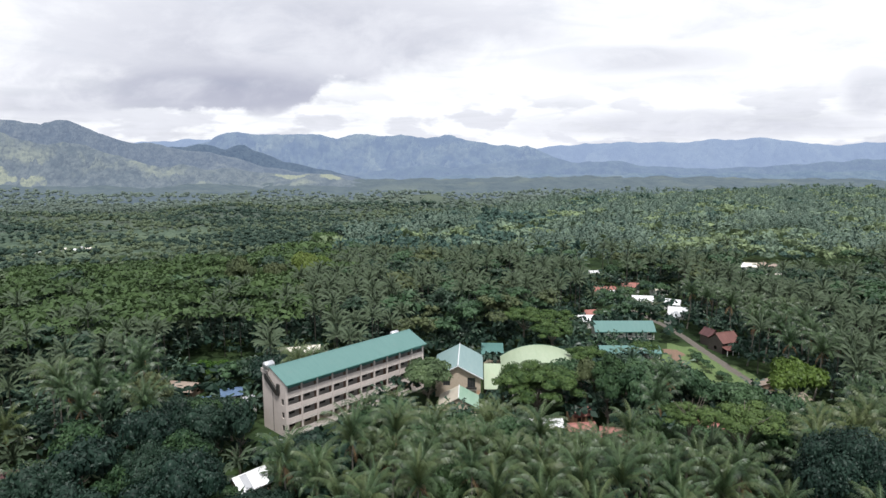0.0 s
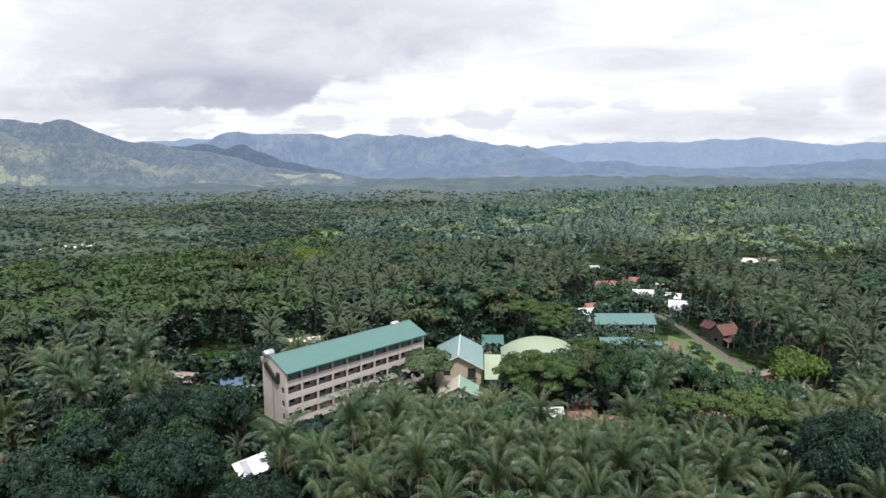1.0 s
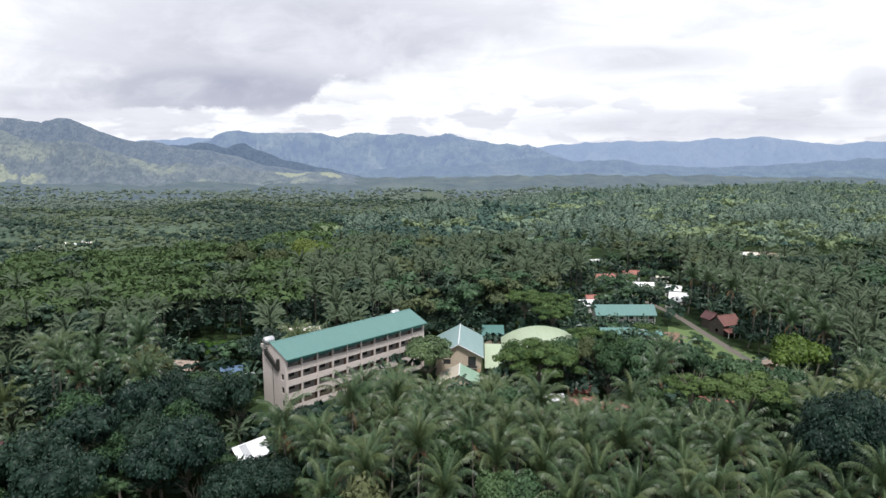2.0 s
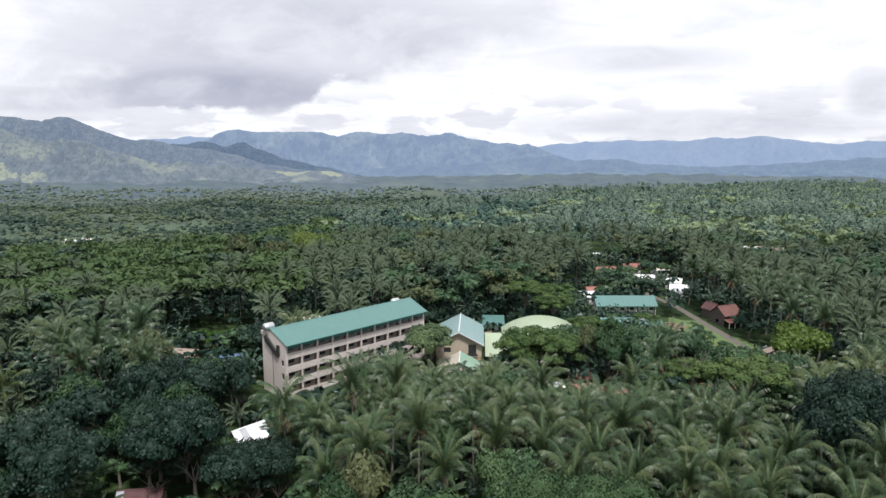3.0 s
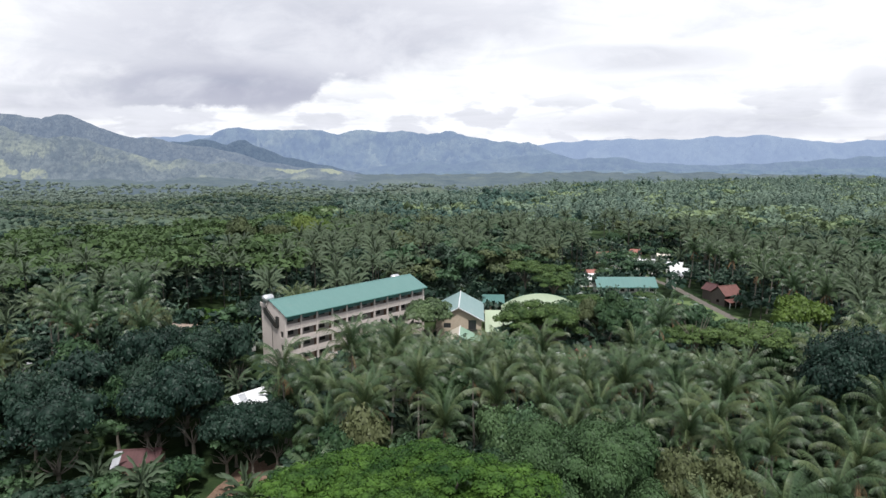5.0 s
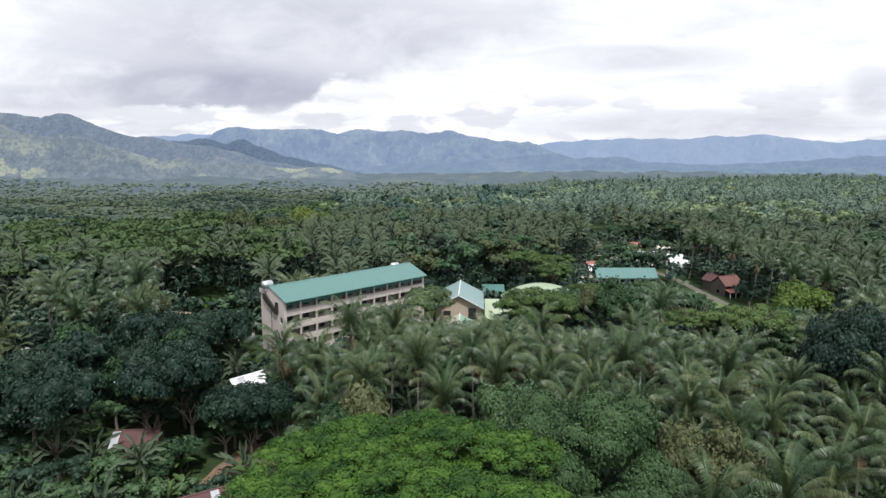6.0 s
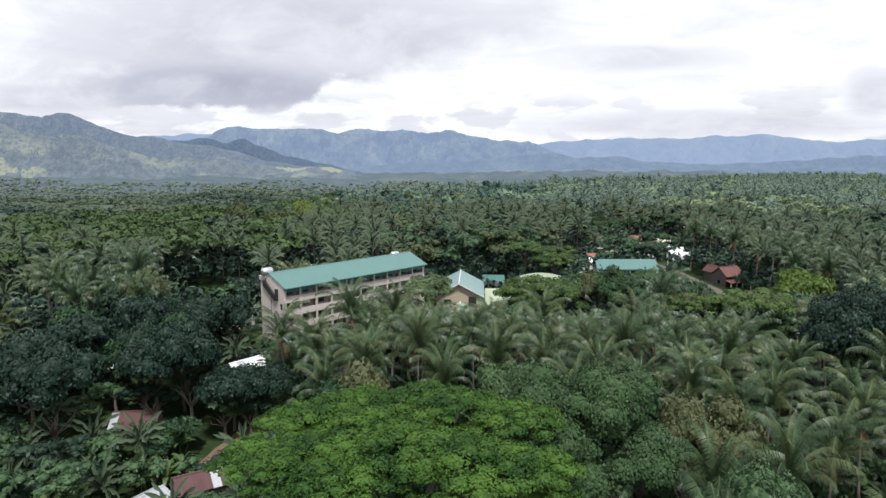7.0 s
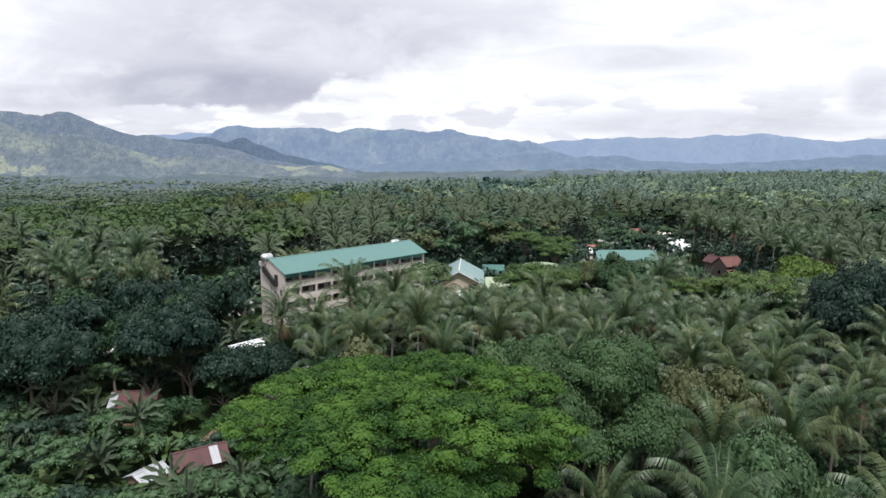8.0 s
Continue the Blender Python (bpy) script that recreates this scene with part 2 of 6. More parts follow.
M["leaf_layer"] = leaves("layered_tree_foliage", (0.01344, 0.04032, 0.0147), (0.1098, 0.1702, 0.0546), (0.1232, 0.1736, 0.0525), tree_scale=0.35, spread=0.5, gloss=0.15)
M["leaf_shade"] = leaves("hazed_deep_foliage", (0.01676, 0.04225, 0.04012), (0.07619, 0.1359, 0.1131), (0.1097, 0.1659, 0.1241), tree_scale=0.05, gloss=0.1)
M["leaf_pale"] = leaves("pale_green_foliage", (0.04639, 0.07888, 0.03689), (0.1408, 0.2019, 0.09223), (0.1325, 0.1878, 0.07381), rough=0.5)
M["leaf_umbrella"] = leaves("umbrella_tree_foliage", (0.0143, 0.03632, 0.01907), (0.07659, 0.1289, 0.05006), (0.1072, 0.1453, 0.05364), tree_scale=0.06, gloss=0.1)
M["dead_frond"] = leaves("dry_fronds", (0.10, 0.062, 0.030), (0.20, 0.13, 0.07), (0.14, 0.08, 0.04), rough=0.7, through=0.1)
M["leaf_dark"] = leaves("dark_foliage", (0.005823, 0.01765, 0.01353), (0.02621, 0.05666, 0.03954), (0.04271, 0.07616, 0.04369), rough=0.5)
M["leaf_mid"] = leaves("green_foliage", (0.01667, 0.04352, 0.02333), (0.07255, 0.1346, 0.06493), (0.1078, 0.1731, 0.07102), rough=0.5)
M["leaf_bright"] = leaves("bright_green_foliage", (0.007296, 0.03363, 0.01113), (0.08998, 0.1749, 0.0324), (0.1119, 0.1681, 0.03848), rough=0.55, through=0.25, tree_scale=0.3, spread=0.3, gloss=0.1, leafy=0.35)
M["leaf_lime"] = leaves("lime_foliage", (0.0516, 0.0946, 0.0172), (0.1333, 0.2021, 0.043), (0.1462, 0.1892, 0.0516), rough=0.5, through=0.3)
M["leaf_olive"] = leaves("olive_brown_foliage", (0.03398, 0.0516, 0.02471), (0.1062, 0.1311, 0.05882), (0.1275, 0.1397, 0.06471), rough=0.55)
M["leaf_grey"] = leaves("grey_green_foliage", (0.01421, 0.03758, 0.02113), (0.06314, 0.116, 0.04733), (0.06709, 0.1144, 0.04648), rough=0.5, gloss=0.14)
M["banana"] = leaves("banana_leaves", (0.04902, 0.0946, 0.03096), (0.1062, 0.172, 0.06192), (0.1307, 0.172, 0.07224), rough=0.4, through=0.3)
M["bark"] = surface("bark", (0.10, 0.085, 0.065), (0.19, 0.17, 0.14), (0.06, 0.055, 0.04), 0.9, 5.0, 0.6, 0.03)
# darker copy of the palm trunk: the grove's shade is in the colour
M["shaded_stem_bark"] = surface("shaded_palm_stems", (0.045, 0.044, 0.036), (0.075, 0.070, 0.058), (0.035, 0.038, 0.028), 0.9, 4.0, 0.6, 0.03, stretch=(1, 1, 3))
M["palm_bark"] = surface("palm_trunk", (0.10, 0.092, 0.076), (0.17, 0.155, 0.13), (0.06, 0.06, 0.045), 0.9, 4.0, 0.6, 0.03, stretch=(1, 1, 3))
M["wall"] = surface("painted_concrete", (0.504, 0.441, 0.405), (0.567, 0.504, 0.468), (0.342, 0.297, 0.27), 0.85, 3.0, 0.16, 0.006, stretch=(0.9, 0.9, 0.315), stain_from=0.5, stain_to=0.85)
M["wall_tan"] = surface("tan_render", (0.414, 0.342, 0.261), (0.477, 0.405, 0.315), (0.324, 0.261, 0.198), 0.85, 3.0, 0.25, 0.006)
M["wall_peach"] = surface("peach_render", (0.60, 0.36, 0.22), (0.66, 0.42, 0.28), (0.40, 0.26, 0.17), 0.85, 3.0, 0.3, 0.006)
M["wall_white"] = surface("white_render", (0.594, 0.594, 0.567), (0.684, 0.684, 0.657), (0.405, 0.396, 0.369), 0.85, 3.0, 0.25, 0.006)
# gallery and partition walls: the shade inside is put into this darker tone
M["inner"] = surface("shaded_corridor_wall", (0.25, 0.235, 0.22), (0.32, 0.30, 0.28), (0.18, 0.165, 0.15), 0.85, 3.0, 0.3, 0.004)
M["concrete"] = surface("bare_concrete", (0.36, 0.34, 0.31), (0.46, 0.44, 0.41), (0.25, 0.24, 0.21), 0.9, 3.0, 0.3, 0.01)
M["roof_green"] = sheet_metal("sea_green_roofing", (0.072, 0.1584, 0.1476), (0.0855, 0.18, 0.1656), (0.099, 0.171, 0.1575), 0.3)
M["roof_aqua"] = sheet_metal("pale_aqua_roofing", (0.1683, 0.2525, 0.2525), (0.1989, 0.2831, 0.2831), (0.2065, 0.2525, 0.2372), 0.3)
M["roof_mint"] = sheet_metal("faded_mint_roofing", (0.18, 0.297, 0.216), (0.225, 0.333, 0.252), (0.27, 0.315, 0.234), 0.3)
M["roof_pale"] = sheet_metal("pale_green_roofing", (0.27, 0.333, 0.225), (0.315, 0.369, 0.261), (0.306, 0.324, 0.234), 0.3)
M["roof_red"] = sheet_metal("faded_red_roofing", (0.22, 0.082, 0.064), (0.30, 0.122, 0.098), (0.19, 0.095, 0.07), 0.25, 0.6)
M["roof_brown"] = sheet_metal("rusty_brown_roofing", (0.060, 0.024, 0.025), (0.095, 0.040, 0.040), (0.14, 0.075, 0.06), 0.25, 0.75)
M["roof_maroon"] = sheet_metal("maroon_roofing", (0.105, 0.042, 0.036), (0.150, 0.062, 0.052), (0.115, 0.062, 0.050), 0.25, 0.65)
M["roof_faded"] = sheet_metal("sun_faded_roofing", (0.40, 0.36, 0.29), (0.46, 0.42, 0.35), (0.34, 0.36, 0.30), 0.3)
M["roof_rust"] = sheet_metal("rusted_iron_roofing", (0.2232, 0.1612, 0.124), (0.2852, 0.2356, 0.1984), (0.1612, 0.0806, 0.0496), 0.25, 0.6)
M["roof_zinc"] = sheet_metal("bright_zinc_roofing", (0.648, 0.657, 0.675), (0.738, 0.747, 0.756), (0.522, 0.504, 0.486), 0.25, 0.4)
M["roof_dull"] = sheet_metal("dull_zinc_roofing", (0.30, 0.31, 0.33), (0.38, 0.39, 0.41), (0.26, 0.23, 0.2), 0.25, 0.5)
M["roof_cream"] = sheet_metal("cream_roofing", (0.612, 0.576, 0.495), (0.684, 0.648, 0.567), (0.495, 0.45, 0.378), 0.25, 0.5)
M["trim_green"] = surface("dark_green_paint", (0.035, 0.12, 0.10), (0.05, 0.15, 0.125), (0.03, 0.08, 0.07), 0.5, 4.0, 0.5, 0.003)
M["dark_metal"] = surface("dark_steel", (0.05, 0.05, 0.05), (0.08, 0.08, 0.075), (0.10, 0.06, 0.04), 0.5, 6.0, 0.8, 0.003, 0.6)
M["steel"] = surface("stainless_steel", (0.62, 0.63, 0.65), (0.70, 0.71, 0.72), (0.45, 0.45, 0.45), 0.3, 5.0, 0.6, 0.002, 0.85)
M["wood"] = surface("weathered_timber", (0.15, 0.10, 0.07), (0.24, 0.17, 0.12), (0.10, 0.07, 0.05), 0.85, 8.0, 1.0, 0.01, stretch=(1, 1, 0.2))
M["door"] = surface("brown_door_paint", (0.13, 0.075, 0.05), (0.17, 0.10, 0.07), (0.09, 0.06, 0.04), 0.6, 6.0, 1.0, 0.003)
# near-black wall colour standing in for the shaded open interior of the house
M["dark_wood"] = surface("shade_dark_boards", (0.055, 0.045, 0.040), (0.085, 0.070, 0.060), (0.04, 0.034, 0.03), 0.8, 7.0, 0.8, 0.008, stretch=(1, 1, 0.2))
M["tarp"] = surface("blue_tarpaulin", (0.048, 0.096, 0.18), (0.072, 0.126, 0.216), (0.12, 0.15, 0.192), 0.5, 2.0, 0.5, 0.05)
M["earth"] = surface("bare_earth", (0.13, 0.080, 0.055), (0.20, 0.130, 0.092), (0.09, 0.070, 0.042), 0.95, 2.0, 0.2, 0.06)
# brownish concrete, its colour darkened to carry the shade of the palms
M["road"] = surface("shade_darkened_road", (0.085, 0.074, 0.064), (0.125, 0.110, 0.095), (0.075, 0.056, 0.042), 0.9, 3.0, 0.25, 0.02)
M["grass"] = surface("grass", (0.060, 0.105, 0.034), (0.115, 0.16, 0.055), (0.12, 0.125, 0.06), 0.95, 1.6, 0.12, 0.15)


def glass_material():
    m, tr, bsdf, out = base_material("window_glass")
    n = noise_of(tr, 0.7, 3)
    c = mix_colour(tr, n, (0.02, 0.024, 0.026), (0.05, 0.055, 0.056))
    tr.links.new(c, bsdf.inputs["Base Color"])
    bsdf.inputs["Roughness"].default_value = 0.12
    return m


M["glass"] = glass_material()


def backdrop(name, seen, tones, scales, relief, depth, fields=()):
    """The far hills: sunlit woods, with the haze of kilometres of air added as emission."""
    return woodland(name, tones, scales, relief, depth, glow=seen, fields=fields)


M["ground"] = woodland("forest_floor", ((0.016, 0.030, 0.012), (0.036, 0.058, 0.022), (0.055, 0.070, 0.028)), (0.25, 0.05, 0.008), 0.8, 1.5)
# valley and plain ground: haze is put into these paler, bluer tones
M["valley"] = woodland("hazed_valley_woods", ((0.0558, 0.0828, 0.0612), (0.0774, 0.108, 0.0756), (0.108, 0.1395, 0.081)), (0.081, 0.027, 0.00405), 1.0, 6.0)
M["plain"] = woodland("hazed_wooded_plain", ((0.05158, 0.07109, 0.05994), (0.0697, 0.092, 0.07528), (0.09414, 0.115, 0.07806)), (0.06273, 0.01394, 0.002091), 0.8, 6.0)
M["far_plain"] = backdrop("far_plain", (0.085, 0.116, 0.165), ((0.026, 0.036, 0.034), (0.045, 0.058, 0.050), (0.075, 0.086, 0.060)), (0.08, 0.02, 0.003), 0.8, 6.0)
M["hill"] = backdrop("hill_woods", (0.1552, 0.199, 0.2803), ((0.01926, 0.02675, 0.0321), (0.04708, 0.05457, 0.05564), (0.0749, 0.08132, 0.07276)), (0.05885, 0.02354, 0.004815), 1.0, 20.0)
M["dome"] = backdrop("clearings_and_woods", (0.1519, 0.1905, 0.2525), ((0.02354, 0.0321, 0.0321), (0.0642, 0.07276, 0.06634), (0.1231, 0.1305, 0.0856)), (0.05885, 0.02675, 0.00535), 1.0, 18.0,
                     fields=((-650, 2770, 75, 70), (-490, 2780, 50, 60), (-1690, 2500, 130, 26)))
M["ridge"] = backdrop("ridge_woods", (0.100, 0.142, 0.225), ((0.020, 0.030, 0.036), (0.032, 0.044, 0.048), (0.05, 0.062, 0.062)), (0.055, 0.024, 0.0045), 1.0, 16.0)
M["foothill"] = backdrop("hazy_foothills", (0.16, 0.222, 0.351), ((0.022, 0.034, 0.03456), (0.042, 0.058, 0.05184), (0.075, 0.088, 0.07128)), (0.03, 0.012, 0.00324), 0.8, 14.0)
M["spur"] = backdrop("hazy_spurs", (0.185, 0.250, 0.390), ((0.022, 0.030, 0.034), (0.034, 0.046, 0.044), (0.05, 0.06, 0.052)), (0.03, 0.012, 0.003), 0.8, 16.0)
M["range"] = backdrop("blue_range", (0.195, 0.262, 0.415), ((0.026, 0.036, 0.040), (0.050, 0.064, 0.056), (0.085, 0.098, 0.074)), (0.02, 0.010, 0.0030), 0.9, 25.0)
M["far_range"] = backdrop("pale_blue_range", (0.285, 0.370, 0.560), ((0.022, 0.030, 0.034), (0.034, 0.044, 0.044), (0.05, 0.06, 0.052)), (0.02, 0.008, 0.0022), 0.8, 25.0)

# ---- mesh helpers ----
import functools
from mathutils.geometry import tessellate_polygon


def tri_mesh(name, verts, tris):
    """A mesh from an array of points and an array of triangles."""
    verts, tris = np.asarray(verts, np.float32).reshape(-1, 3), np.asarray(tris, np.int32).reshape(-1, 3)
    me = bpy.data.meshes.new(name)
    me.vertices.add(len(verts))
    me.vertices.foreach_set("co", verts.ravel())
    me.loops.add(len(tris) * 3)
    me.loops.foreach_set("vertex_index", tris.ravel())
    me.polygons.add(len(tris))
    me.polygons.foreach_set("loop_start", np.arange(len(tris), dtype=np.int32) * 3)
    me.update(calc_edges=True)
    return me


def mesh_of(name, bm, material):
    me = bpy.data.meshes.new(name)
    bm.to_mesh(me)
    bm.free()
    me.materials.append(material)
    return me


def part(name, bm, material, parent, label=""):
    """Links a bmesh or a mesh as one mesh object under a thing or a part."""
    me = bm if isinstance(bm, bpy.types.Mesh) else mesh_of(name, bm, material)
    if not me.materials:
        me.materials.append(material)
    ob = new(name, me)
    ob.parent = parent
    return tagged(ob, label)


def thing(name, m, label, category, group="", kind=""):
    ob = new(name)
    ob.matrix_basis = m
    return tagged(ob, label, category, group, kind)


def box(bm, x0, x1, y0, y1, z0, z1, bevel=0.0):
    r = bmesh.ops.create_cube(bm, size=1.0, matrix=Matrix.LocRotScale(((x0 + x1) / 2, (y0 + y1) / 2, (z0 + z1) / 2), None, (x1 - x0, y1 - y0, z1 - z0)))
    if bevel:
        edges = list({e for v in r["verts"] for e in v.link_edges})
        bmesh.ops.bevel(bm, geom=edges, offset=bevel, segments=1, affect="EDGES")
    return bm


def a_box(x0, x1, y0, y1, z0, z1, bevel=0.0):
    return box(bmesh.new(), x0, x1, y0, y1, z0, z1, bevel)


def slab(bm, corners, thick):
    """A sheet on four or more corners, thickened straight down."""
    top = [bm.verts.new(c) for c in corners]
    low = [bm.verts.new((c[0], c[1], c[2] - thick)) for c in corners]
    bm.faces.new(top)
    bm.faces.new(low[::-1])
    n = len(top)
    for i in range(n):
        bm.faces.new((top[i], low[i], low[(i + 1) % n], top[(i + 1) % n]))
    bmesh.ops.recalc_face_normals(bm, faces=bm.faces)
    return bm


def plate(outline, holes, thick):
    """An upright wall in the xz plane with openings through it; its face is at y = 0, its back at y = thick."""
    loops = [outline, *holes]
    flat = [p for loop in loops for p in loop]
    n = len(flat)
    tris = tessellate_polygon([[Vector((x, z, 0)) for x, z in loop] for loop in loops])
    verts = [(x, 0, z) for x, z in flat] + [(x, thick, z) for x, z in flat]
    faces = [tuple(t) for t in tris] + [(c + n, b + n, a + n) for a, b, c in tris]
    start = 0
    for loop in loops:
        k = len(loop)
        faces += [(start + i, start + (i + 1) % k, start + (i + 1) % k + n, start + i + n) for i in range(k)]
        start += k
    me = bpy.data.meshes.new("plate")
    me.from_pydata(verts, [], faces)
    bm = bmesh.new()
    bm.from_mesh(me)
    bmesh.ops.recalc_face_normals(bm, faces=bm.faces)
    bm.to_mesh(me)
    bm.free()
    return me


def rect(x0, x1, z0, z1):
    return [(x0, z0), (x1, z0), (x1, z1), (x0, z1)]


def tube(points, radii, sides=7):
    """Points and triangles of a bent tapered tube."""
    points = np.asarray(points, float)
    ring, verts, tris = np.linspace(0, 2 * np.pi, sides, endpoint=False), [], []
    for i, (p, r) in enumerate(zip(points, radii)):
        d = points[min(i + 1, len(points) - 1)] - points[max(i - 1, 0)]
        d = d / (np.linalg.norm(d) + 1e-9)
        a = np.cross(d, (0.13, 0.97, 0.2))
        a /= np.linalg.norm(a)
        b = np.cross(d, a)
        verts.append(p + r * (np.cos(ring)[:, None] * a + np.sin(ring)[:, None] * b))
    for i in range(len(points) - 1):
        for j in range(sides):
            k = (j + 1) % sides
            a, b, c, d = i * sides + j, i * sides + k, (i + 1) * sides + k, (i + 1) * sides + j
            tris += [(a, b, c), (a, c, d)]
    return np.concatenate(verts), np.array(tris)


def merge(pieces):
    """Joins several (points, triangles) into one."""
    verts, tris, n = [], [], 0
    for v, t in pieces:
        verts.append(v)
        tris.append(np.asarray(t) + n)
        n += len(v)
    return np.concatenate(verts), np.concatenate(tris)


def smooth(a, lo, hi):
    t = np.clip((np.asarray(a, float) - lo) / (hi - lo), 0, 1)
    return t * t * (3 - 2 * t)


@functools.lru_cache(maxsize=None)
def wave_set(seed, octaves):
    rng = np.random.default_rng(seed)
    return [[(rng.uniform(0, 2 * np.pi), rng.uniform(0, 2 * np.pi), rng.uniform(0.6, 1.4)) for _ in range(4)] for _ in range(octaves)]


def waves(x, y, seed, octaves=5, gain=0.5, ridged=False):
    """Cheap smooth noise on arrays or single values, about -1 to 1, features about one unit wide."""
    single = isinstance(x, float) and isinstance(y, float)
    sin = math.sin if single else np.sin
    if not single:
        x, y = np.asarray(x, float), np.asarray(y, float)
    total, amp, f = 0.0, 1.0, 1.0
    for rows in wave_set(seed, octaves):
        s = 0.0
        for a, p, q in rows:
            c, d = math.cos(a), math.sin(a)
            s = s + sin((x * c + y * d) * f * 3.0 * q + p + 1.3 * sin((x * d - y * c) * f * 1.7 + q * 9))
        s = s / 2.4
        total = total + amp * ((0.6 - abs(s)) if ridged else s)
        amp, f = amp * gain, f * 2.03
    return total


# ---- the lie of the land: a terrace that falls away to a valley ----
FLAT = [(0, 0.0), (95, 0.0), (145, 3.5), (290, 4.0)]
TERRACE = FLAT + [(450, 3.5), (550, 2.0), (650, -1.5), (800, -6.0), (1000, -9.0), (1300, -11.0), (1800, -16.0)]
VALLEY = [(0, 0.0), (290, -22.0), (500, -40.0), (850, -52.0), (1300, -57.0), (1700, -60.0), (2300, -58.0), (3000, -60.0), (4900, -120.0)]
EDGE = [(-0.9, 300), (-0.5, 305), (-0.3, 320), (-0.22, 370), (-0.17, 450), (-0.08, 475), (0.0, 545), (0.07, 640), (0.10, 740), (0.2, 910), (0.3, 1080), (0.5, 1350), (0.9, 1600)]


def land(x, y):
    """Height of the ground."""
    if np.ndim(x) == 0:
        x, y = float(x), float(y)
        d = math.hypot(x, y)
        if d <= 290:
            return float(np.interp(d, *zip(*FLAT)))
    else:
        x, y = np.asarray(x, float), np.asarray(y, float)
        d = np.hypot(x, y)
    ratio = np.clip(x / np.maximum(y, 1.0), -0.9, 0.9)
    edge = np.interp(ratio, *zip(*EDGE)) + 14.0 * waves(ratio * 9.0, ratio * 0.0, 3, 3)
    t = np.clip((d - edge) / (110 + 0.14 * edge), 0, 1)
    fall = t * t * (3 - 2 * t)
    up, down = np.interp(d, *zip(*TERRACE)), np.interp(d, *zip(*VALLEY)) + 12.0 * smooth(ratio, 0.0, 0.3)
    roll = waves(x / 150, y / 150, 5, 4) * (np.interp(d, (0, 300, 600, 1200), (0.0, 0.0, 2.0, 3.0)) + fall * np.interp(d, (300, 900, 2500), (0.0, 3.0, 7.0)))
    return up * (1 - fall) + down * fall + roll


def make_ground():
    rad = np.concatenate([np.linspace(0.02, 400, 60), np.geomspace(412, 4850, 90)])
    az = np.concatenate([np.linspace(-48, 48, 180), np.linspace(52, 308, 60)])
    a, r = np.meshgrid(np.radians(az), rad)
    x, y = r * np.sin(a) + 0.4, r * np.cos(a) - 6.0
    verts = np.stack([x, y, land(x, y)], -1).reshape(-1, 3)
    n, w = len(rad), len(az)
    i, j = np.meshgrid(np.arange(n - 1), np.arange(w), indexing="ij")
    k = (j + 1) % w
    p, q, s, t = i * w + j, i * w + k, (i + 1) * w + k, (i + 1) * w + j
    tris = np.concatenate([np.stack([p, s, q], -1).reshape(-1, 3), np.stack([p, t, s], -1).reshape(-1, 3)])
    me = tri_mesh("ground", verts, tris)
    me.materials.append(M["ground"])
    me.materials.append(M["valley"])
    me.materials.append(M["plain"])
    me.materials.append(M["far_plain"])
    # farther rings of ground take the haze-toned colours
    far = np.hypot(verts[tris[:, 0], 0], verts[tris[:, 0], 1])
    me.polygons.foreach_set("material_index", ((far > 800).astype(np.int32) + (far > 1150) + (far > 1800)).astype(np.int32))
    me.polygons.foreach_set("use_smooth", np.ones(len(tris), bool))
    return tagged(new("ground", me), "dark forest floor falling from a terrace to a wooded valley", "ground", kind="structure")


def make_hills(name, label, material, crest, front, top, back, spurs, seed, cols=260, rows=60):
    """A range of hills: a crest line over the horizon, with spurs and gullies running down to the valley."""
    ratio, slope = zip(*crest)
    a = np.linspace(ratio[0], ratio[-1], cols)
    k = np.linspace(0, 1.35, rows)
    A, K = np.meshgrid(a, k)
    Y = front + (top - front) * np.minimum(K, 1) + (back - top) * np.maximum(K - 1, 0) / 0.35
    X = A * Y
    foot = land(X, Y) - 12
    ridge = 59 + np.interp(A, ratio, slope) * top
    jag = waves(A * 26, A * 0, seed + 3, 4) * 0.012 * (top * 0.12)
    up = np.where(K <= 1, smooth(K, -0.25, 1.0) * 0.55 + 0.45 * np.clip(K, 0, 1) ** 2.2, 1 - (K - 1) * 1.6)
    up = (up - up[0].min()) / (1 - up[0].min())
    relief = (0.75 * waves(X / spurs, K * 2.4, seed, 6, 0.55, ridged=True) + 0.30 * waves(X / (spurs * 0.42), K * 6.5, seed + 1, 4, 0.6)) * np.sin(np.clip(K, 0, 1) * np.pi) ** 0.7
    height = np.maximum(ridge + jag - foot, 0.5)
    Z = foot + height * (up + 0.42 * relief * np.where(K <= 1, 1, 0))
    Z = np.where(K < 1, np.minimum(Z, 59 + (ridge + jag - 59) * Y / top - (1 - K) * height * 0.06), Z)
    verts = np.stack([X, Y, Z], -1).reshape(-1, 3)
    i, j = np.meshgrid(np.arange(rows - 1), np.arange(cols - 1), indexing="ij")
    p, q, s, t = i * cols + j, i * cols + j + 1, (i + 1) * cols + j + 1, (i + 1) * cols + j
    tris = np.concatenate([np.stack([p, q, s], -1).reshape(-1, 3), np.stack([p, s, t], -1).reshape(-1, 3)])
    me = tri_mesh(name, verts, tris)
    me.materials.append(material)
    me.polygons.foreach_set("use_smooth", np.ones(len(tris), bool))
    return tagged(new(name, me), label, "hills", kind="structure")

